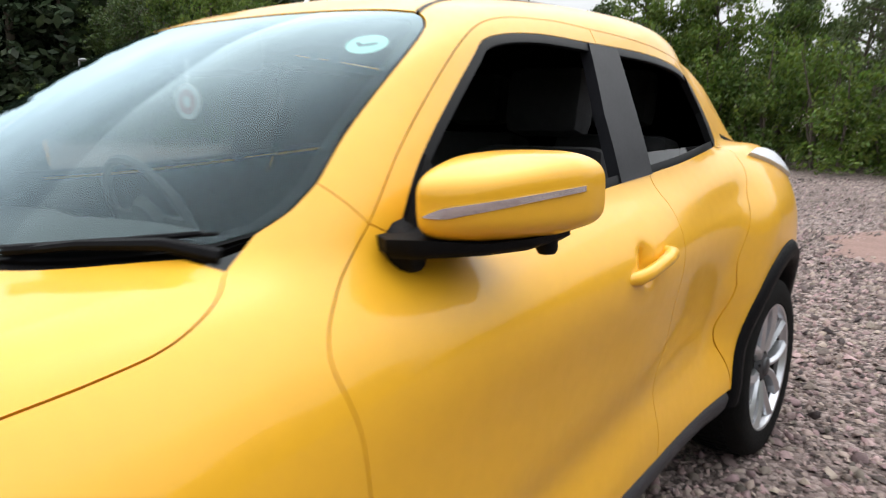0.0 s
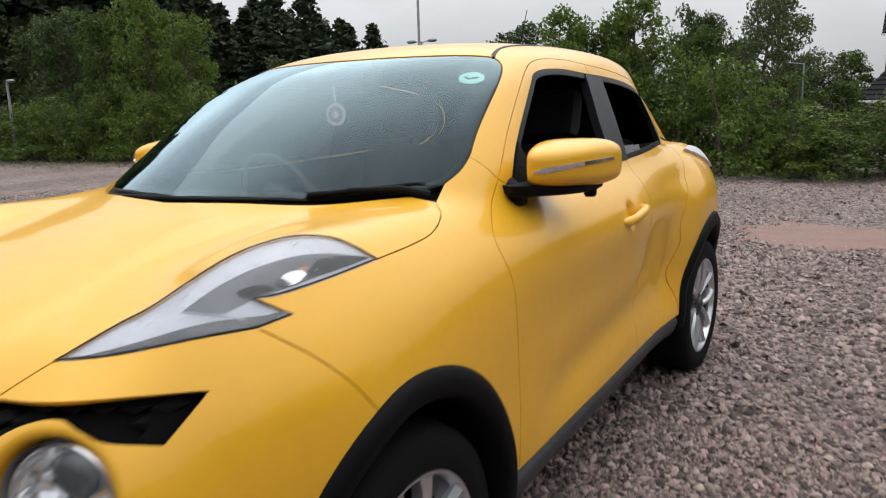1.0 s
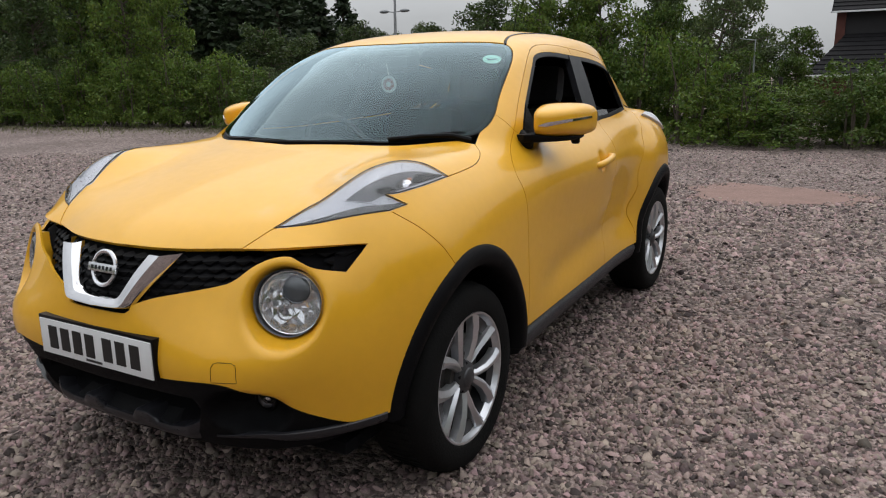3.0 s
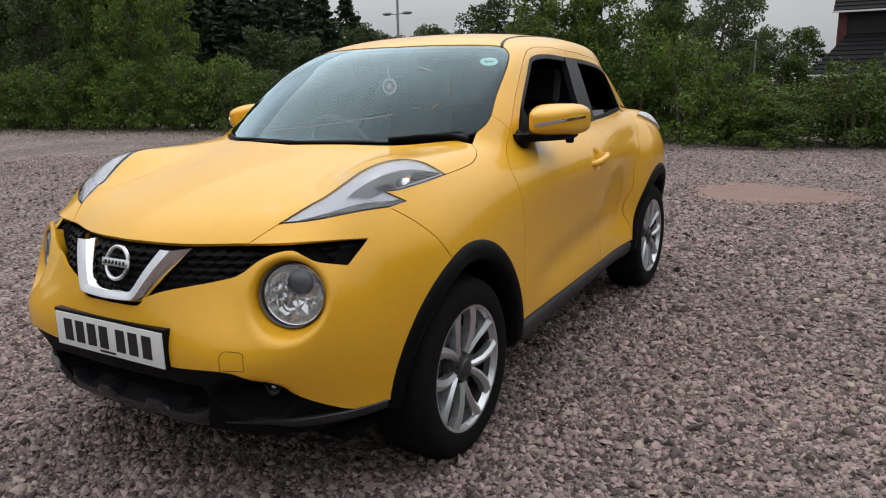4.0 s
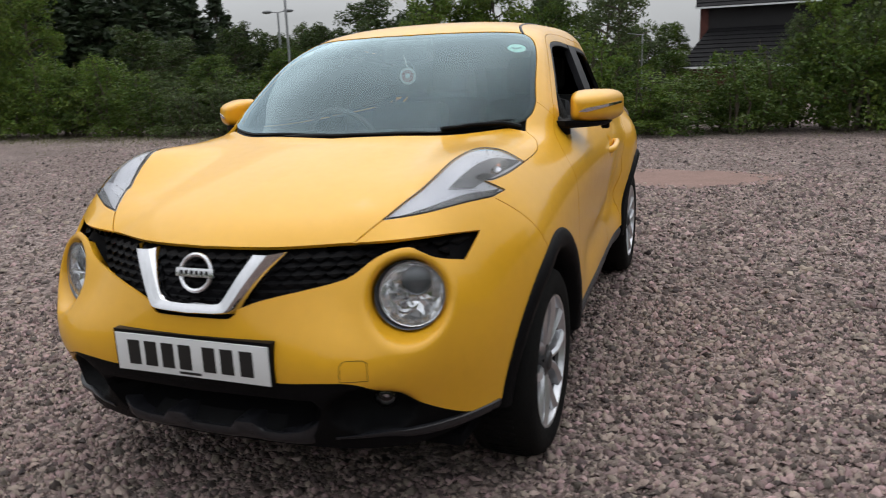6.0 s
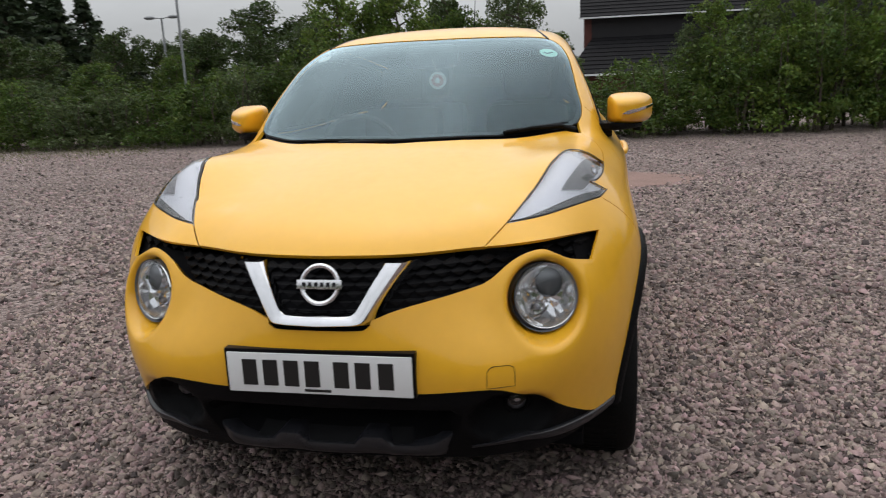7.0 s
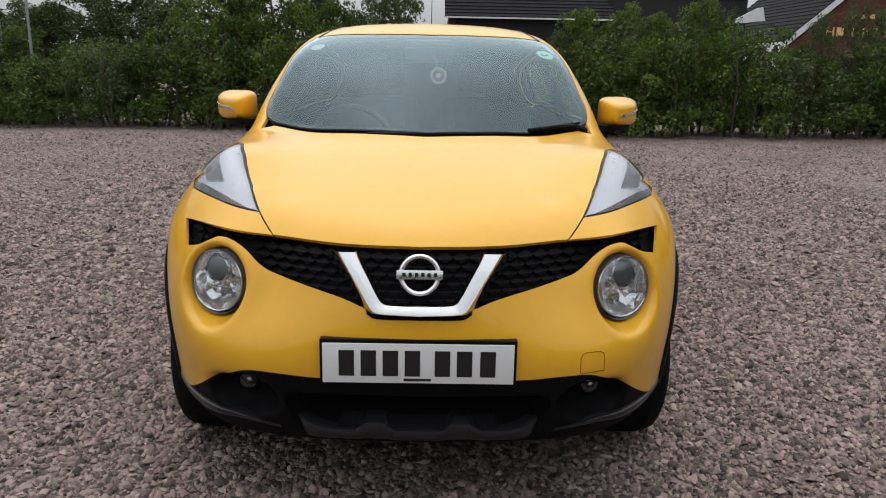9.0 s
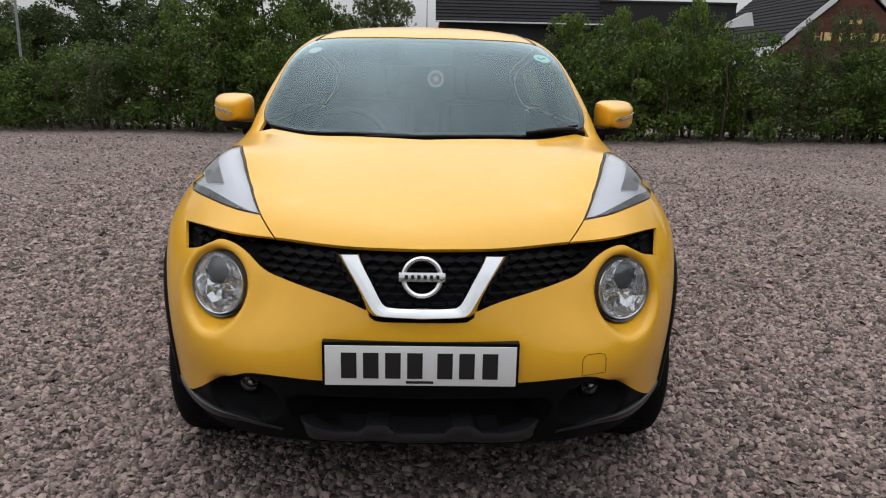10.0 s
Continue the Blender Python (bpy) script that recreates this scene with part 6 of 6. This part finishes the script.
# door mirrors
def mirror(sx):
    def blob(u, v):
        """Housing surface: u round it, v from the nose (0) to the open back (1)."""
        k = min(1.0, (max(v, 0.0) / 0.7) ** 0.26)
        c, s = math.cos(u), math.sin(u)
        x = 0.098 * k * math.copysign(abs(c) ** 0.42, c)
        w = x / 0.098
        hh = (0.068 - 0.014 * max(w, 0) ** 2) if s > 0 else (0.074 - 0.020 * max(w, 0))
        z = hh * k * math.copysign(abs(s) ** 0.46, s)
        return x, v * 0.208 + w * (0.085 * (1 - v) + 0.055 * v) + 0.03 * w * w * (1 - v), z

    n, r = 64, 18
    m = Matrix.Translation((0.884, 1.474, 1.168))
    grid = [[m @ Vector(blob(2 * math.pi * i / n, 0.0015 + 0.9985 * (j / (r - 1)) ** 1.6)) for i in range(n)] for j in range(r)]
    bm = bmesh.new()
    vs = [[bm.verts.new((p.x * sx, p.y, p.z)) for p in row] for row in grid]
    for j in range(r - 1):
        for i in range(n):
            bm.faces.new((vs[j][i], vs[j][(i + 1) % n], vs[j + 1][(i + 1) % n], vs[j + 1][i]))
    bm.faces.new(vs[0])
    door_mirror = part("door_mirror", bm, PAINT, car, "yellow door mirror with indicator strip and black base", angle=60)
    bm = bmesh.new()
    bm.faces.new([bm.verts.new((p.x * sx, p.y - 0.012, p.z)) for p in grid[-1]])
    part("mirror_glass", bm, CHROME, door_mirror, smooth=False)
    # indicator strip, laid on the housing from its nose to the outer end
    bm = bmesh.new()
    rows = []
    for k in range(25):
        s = k / 24
        w = -0.42 + 1.39 * s
        h = 0.0105 * (1 - 0.5 * s) * min(1, 0.05 + s * 5)
        row = []
        for dz, o in ((-1.1, -0.004), (-0.8, 0.004), (0.8, 0.004), (1.1, -0.004)):
            z = -0.013 + 0.025 * s + dz * h
            hh = (0.068 - 0.014 * max(w, 0) ** 2) if z > 0 else (0.074 - 0.020 * max(w, 0))
            kk = min(1.0, (abs(w) ** 4.76 + abs(z / hh) ** 4.35) ** 0.22)
            v_ = 0.7 * kk ** (1 / 0.26)
            y = v_ * 0.208 + w * (0.085 * (1 - v_) + 0.055 * v_) + 0.03 * w * w * (1 - v_)
            away = Vector((0.9 * max(w, 0) ** 3, -1, 0)).normalized()
            p = m @ Vector((0.098 * w + away.x * o, y + away.y * o, z))
            row.append(bm.verts.new((p.x * sx, p.y, p.z)))
        rows.append(row)
    for p, q in zip(rows, rows[1:]):
        for i in range(3):
            bm.faces.new((p[i], p[i + 1], q[i + 1], q[i]))
    part("indicator", bm, REFLECT, door_mirror, "clear indicator strip", angle=60)
    # black base under the housing, reaching to the door
    bm = bmesh.new()
    low, mid, high = [], [], []
    plan_ = [(0.735, 1.455), (0.79, 1.425), (0.83, 1.445), (0.90, 1.525), (0.935, 1.60), (0.938, 1.705), (0.90, 1.715), (0.82, 1.665), (0.735, 1.60)]
    for x, y in plan_:
        cx, cy = 0.83, 1.55
        low.append(bm.verts.new(((cx + (x - cx) * 0.9) * sx, cy + (y - cy) * 0.92, 1.090)))
        mid.append(bm.verts.new((x * sx, y, 1.098)))
        high.append(bm.verts.new((x * sx, y, 1.108 + 0.012 * (x < 0.86))))
    k = len(plan_)
    bm.faces.new(low)
    bm.faces.new(high)
    for a, b in ((low, mid), (mid, high)):
        for i in range(k):
            bm.faces.new((a[i], a[(i + 1) % k], b[(i + 1) % k], b[i]))
    part("mirror_base", bm, BLACK, door_mirror, "black mirror base", angle=50)
    bm = bmesh.new()
    tube(bm, [(0.72 * sx, 1.51, 1.105), (0.765 * sx, 1.48, 1.085), (0.80 * sx, 1.485, 1.088)], [0.045, 0.036, 0.026], 12)
    part("mirror_arm", bm, BLACK, door_mirror)
    bm = bmesh.new()
    lathe(bm, [(0.0005, -0.018), (0.014, -0.017), (0.018, -0.010), (0.018, 0.012)], Matrix.Translation((0.915 * sx, 1.67, 1.088)), 16)
    part("camera_pod", bm, BLACK, door_mirror, "small black camera pod")


mirror(1)
mirror(-1)

# door handles
for sx, owner in ((1, door_f[0]), (-1, door_f[1])):
    x0 = 0.862
    bm = bmesh.new()
    pts = [(x0 + 0.0, 2.085, 0.930), (x0 + 0.018, 2.105, 0.932), (x0 + 0.027, 2.15, 0.938), (x0 + 0.028, 2.20, 0.945), (x0 + 0.026, 2.25, 0.951), (x0 + 0.020, 2.285, 0.955), (x0 - 0.002, 2.298, 0.957)]
    tube(bm, [(x * sx, y, z) for x, y, z in pts], [0.013, 0.016, 0.0155, 0.015, 0.016, 0.017, 0.013], 14)
    part("handle", bm, PAINT, owner, "yellow pull handle", angle=60)

# tail lamps on the haunches
for ob in panel("tail_lamp", flow(s1((3.30, 1.098), (3.45, 1.104), (3.62, 1.085), (3.77, 1.04), (3.79, 1.005), (3.73, 0.985), (3.58, 1.025), (3.42, 1.070), (3.30, 1.098)))[:-1], LAMPIN, car, "clear boomerang tail lamp", gap=0.0, lift=0.014, depth=0.03, d=0.02, sides=2):
    pass

# wipers
for pts in ([(0.40, 1.07, 1.118), (0.52, 1.16, 1.128), (0.63, 1.245, 1.140)], [(-0.22, 0.985, 1.100), (0.05, 0.975, 1.106), (0.30, 1.02, 1.108)]):
    bm = bmesh.new()
    tube(bm, [Vector(p) + Vector((0, -0.015, 0.004)) for p in pts], [0.009, 0.007, 0.004], 8)
    w = part("wiper", bm, BLACK, car, "black wiper")
    bm = bmesh.new()
    tube(bm, [Vector(p) + Vector((0.0, 0.008, 0.0)) for p in pts], [0.004, 0.0055, 0.003], 6)
    part("blade", bm, RUBBER, w)
bm = bmesh.new()
tube(bm, [(0.655, 1.235, 1.112), (0.60, 1.185, 1.132), (0.50, 1.115, 1.132), (0.45, 1.08, 1.126)], [0.013, 0.010, 0.008, 0.006], 8)
part("wiper_arm", bm, BLACK, car, "black wiper arm")

# lining behind the panels, open at the windows and wheels
nu, nv = 150, 64
dirs = np.array([(math.cos(e) * math.sin(t_), -math.cos(e) * math.cos(t_), math.sin(e)) for e in np.radians(np.linspace(-84, 84, nv)) for t_ in np.linspace(0, 2 * math.pi, nu, endpoint=False)])
sp = strike(np.tile(CORE, (len(dirs), 1)), dirs, 3.0, 0.15)
sn = slope(sp)
inner = sp - sn * 0.026


def seen_through(outline, way):
    m_, a_, b_ = window_plane(outline)
    w_ = outline - CORE
    poly_ = np.stack([w_ @ a_ / (w_ @ m_), w_ @ b_ / (w_ @ m_)], 1)
    dm = way @ m_
    uv_ = np.stack([way @ a_, way @ b_], 1) / np.maximum(dm, 1e-3)[:, None]
    return within(uv_, poly_) & (dm > 0.05)


gone = seen_through(SCREEN_OUT, dirs) | seen_through(DLO, dirs) | seen_through(flip(DLO), dirs)
for yc in (0.84, 3.37):
    gone |= (np.abs(sp[:, 0]) > 0.45) & (np.hypot(sp[:, 1] - yc, sp[:, 2] - 0.334) < 0.46)
gone |= inner[:, 2] < 0.29
gone |= (sp[:, 1] < 0.5) & (np.abs(sp[:, 0]) > 0.40) & (np.abs(sp[:, 0]) < 0.70) & (sp[:, 2] > 0.62) & (sp[:, 2] < 0.84)
faces = []
for j in range(nv - 1):
    for i in range(nu):
        q = (j * nu + i, j * nu + (i + 1) % nu, (j + 1) * nu + (i + 1) % nu, (j + 1) * nu + i)
        if not gone[list(q)].any():
            faces.append(q)
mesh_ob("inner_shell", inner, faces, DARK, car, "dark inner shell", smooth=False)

# cabin
bm = bmesh.new()
rows = []
for y, z in ((1.02, 1.05), (1.2, 1.06), (1.45, 1.055), (1.56, 1.03), (1.60, 0.95), (1.58, 0.75)):
    rows.append([bm.verts.new((x, y + 0.05 * abs(x), z + 0.015 * math.cos(x * 6))) for x in np.linspace(-0.66, 0.66, 15)])
for p, q in zip(rows, rows[1:]):
    for i in range(14):
        bm.faces.new((p[i], p[i + 1], q[i + 1], q[i]))
part("dashboard", bm, TRIM, car, "grey plastic dashboard")
bm = bmesh.new()
wm = look((-0.36, 1.72, 1.00), (-0.36, 2.6, 1.36))
n_ = 36
rg = [[bm.verts.new(wm @ Vector(((0.185 + 0.014 * math.cos(b)) * math.cos(a), (0.185 + 0.014 * math.cos(b)) * math.sin(a), 0.014 * math.sin(b)))) for b in np.linspace(0, 2 * math.pi, 8, endpoint=False)] for a in np.linspace(0, 2 * math.pi, n_, endpoint=False)]
for i in range(n_):
    for k in range(8):
        bm.faces.new((rg[i][k], rg[(i + 1) % n_][k], rg[(i + 1) % n_][(k + 1) % 8], rg[i][(k + 1) % 8]))
steer = part("steering_wheel", bm, TRIM, car, "dark steering wheel")
bm = bmesh.new()
lathe(bm, [(0.001, 0.03), (0.06, 0.025), (0.075, 0.0)], wm, 20)
for a in (0, 180, 270):
    box(bm, (0.05, -0.018, -0.008), (0.18, 0.018, 0.006), 0.004, wm @ pose(0, 0, 0, 0, 0, a))
part("wheel_hub", bm, TRIM, steer)


def seat(x, y, wide=0.25):
    bm = bmesh.new()
    box(bm, (x - wide, y - 0.25, 0.42), (x + wide, y + 0.28, 0.62), 0.05)
    s = part("seat", bm, SEAT, car, "black fabric seat")
    bm = bmesh.new()
    box(bm, (x - wide * 0.92, -0.08, 0.0), (x + wide * 0.92, 0.08, 0.60), 0.06, pose(0, y + 0.30, 0.58, -14, 0, 0))
    part("backrest", bm, SEAT, s)
    bm = bmesh.new()
    box(bm, (x - 0.13, -0.05, 0.63), (x + 0.13, 0.06, 0.83), 0.045, pose(0, y + 0.30, 0.58, -12, 0, 0))
    part("headrest", bm, SEAT, s)


for x, y in ((-0.36, 2.15), (0.36, 2.15), (-0.31, 2.72), (0.31, 2.72)):
    seat(x, y)
bm = bmesh.new()
box(bm, (-0.115, 1.66, 1.38), (0.115, 1.70, 1.445), 0.02)
part("inside_mirror", bm, TRIM, car, "dark inside mirror")
bm = bmesh.new()
box(bm, (-0.12, 1.67, 1.375), (0.12, 1.76, 1.478), 0.03)
part("sensor_housing", bm, TRIM, car)
bm = bmesh.new()
lathe(bm, [(0.0005, 0.0), (0.038, 0.0), (0.038, 0.004), (0.0005, 0.004)], pose(0.045, 1.60, 1.318, 90, 0, 8), 32)
disc = part("hanging_disc", bm, CREAM, car, "pale round card hanging from the inside mirror")
bm = bmesh.new()
lathe(bm, [(0.012, -0.0012), (0.027, -0.0012), (0.027, 0.0052), (0.012, 0.0052)], pose(0.045, 1.60, 1.318, 90, 0, 8), 32, close=True)
part("print", bm, REDINK, disc)
bm = bmesh.new()
tube(bm, [(0.045, 1.60, 1.355), (0.02, 1.62, 1.41)], 0.0015, 5)
part("cord", bm, CREAM, disc)
for x, y in ((0.535, 1.662), (-0.512, 1.690)):
    c = on_top([(abs(x), y)])[0]
    nn = slope(c[None])[0]
    c = c * (np.sign(x), 1, 1)
    nn = nn * (np.sign(x), 1, 1)
    z = Vector(nn)
    xx = Vector((1, 0, 0))
    xx = (xx - z * xx.dot(z)).normalized()
    m = Matrix((xx, z.cross(xx), z)).transposed().to_4x4()
    m.translation = Vector(c) - z * 0.007
    bm = bmesh.new()
    lathe(bm, [(0.0005, 0.0), (0.040 if x > 0 else 0.032, 0.0), (0.040 if x > 0 else 0.032, 0.0008), (0.0005, 0.0008)], m, 32)
    st = part("sticker", bm, MINT if x > 0 else CREAM, car, "round mint sticker with a dark tick" if x > 0 else "round pale sticker")
    if x > 0:
        bm = bmesh.new()
        box(bm, (-0.004, -0.004, 0.0009), (0.032, 0.004, 0.0018), 0.0, m @ pose(-0.006, -0.012, 0, 0, 0, 42))
        box(bm, (-0.018, -0.004, 0.0009), (0.002, 0.004, 0.0018), 0.0, m @ pose(-0.006, -0.012, 0, 0, 0, -35))
        part("tick", bm, PILLAR, st, smooth=False)
# under-tray
bm = bmesh.new()
box(bm, (-0.70, 0.34, 0.235), (0.70, 3.95, 0.28), 0.01)
part("under_tray", bm, DARK, car)

# dark strips in the roof joints
for sx in (1, -1):
    bm = bmesh.new()
    line = ROOF_SEAM[:-2]
    nn = slope(line)
    tube(bm, [Vector((q - n_ * 0.003) * (sx, 1, 1)) for q, n_ in zip(line, nn)], 0.0065, 8)
    part("roof_joint_strip", bm, GLOSS, car)

# aerial on the roof
bm = bmesh.new()
tube(bm, [(0, 3.005, 1.548), (0, 3.02, 1.572)], [0.014, 0.009], 12)
aerial = part("aerial", bm, BLACK, car, "thin black roof aerial")
bm = bmesh.new()
tube(bm, [(0, 3.02, 1.57), (0, 3.07, 1.68), (0, 3.122, 1.792)], [0.0032, 0.0025, 0.002], 6)
part("rod", bm, BLACK, aerial)
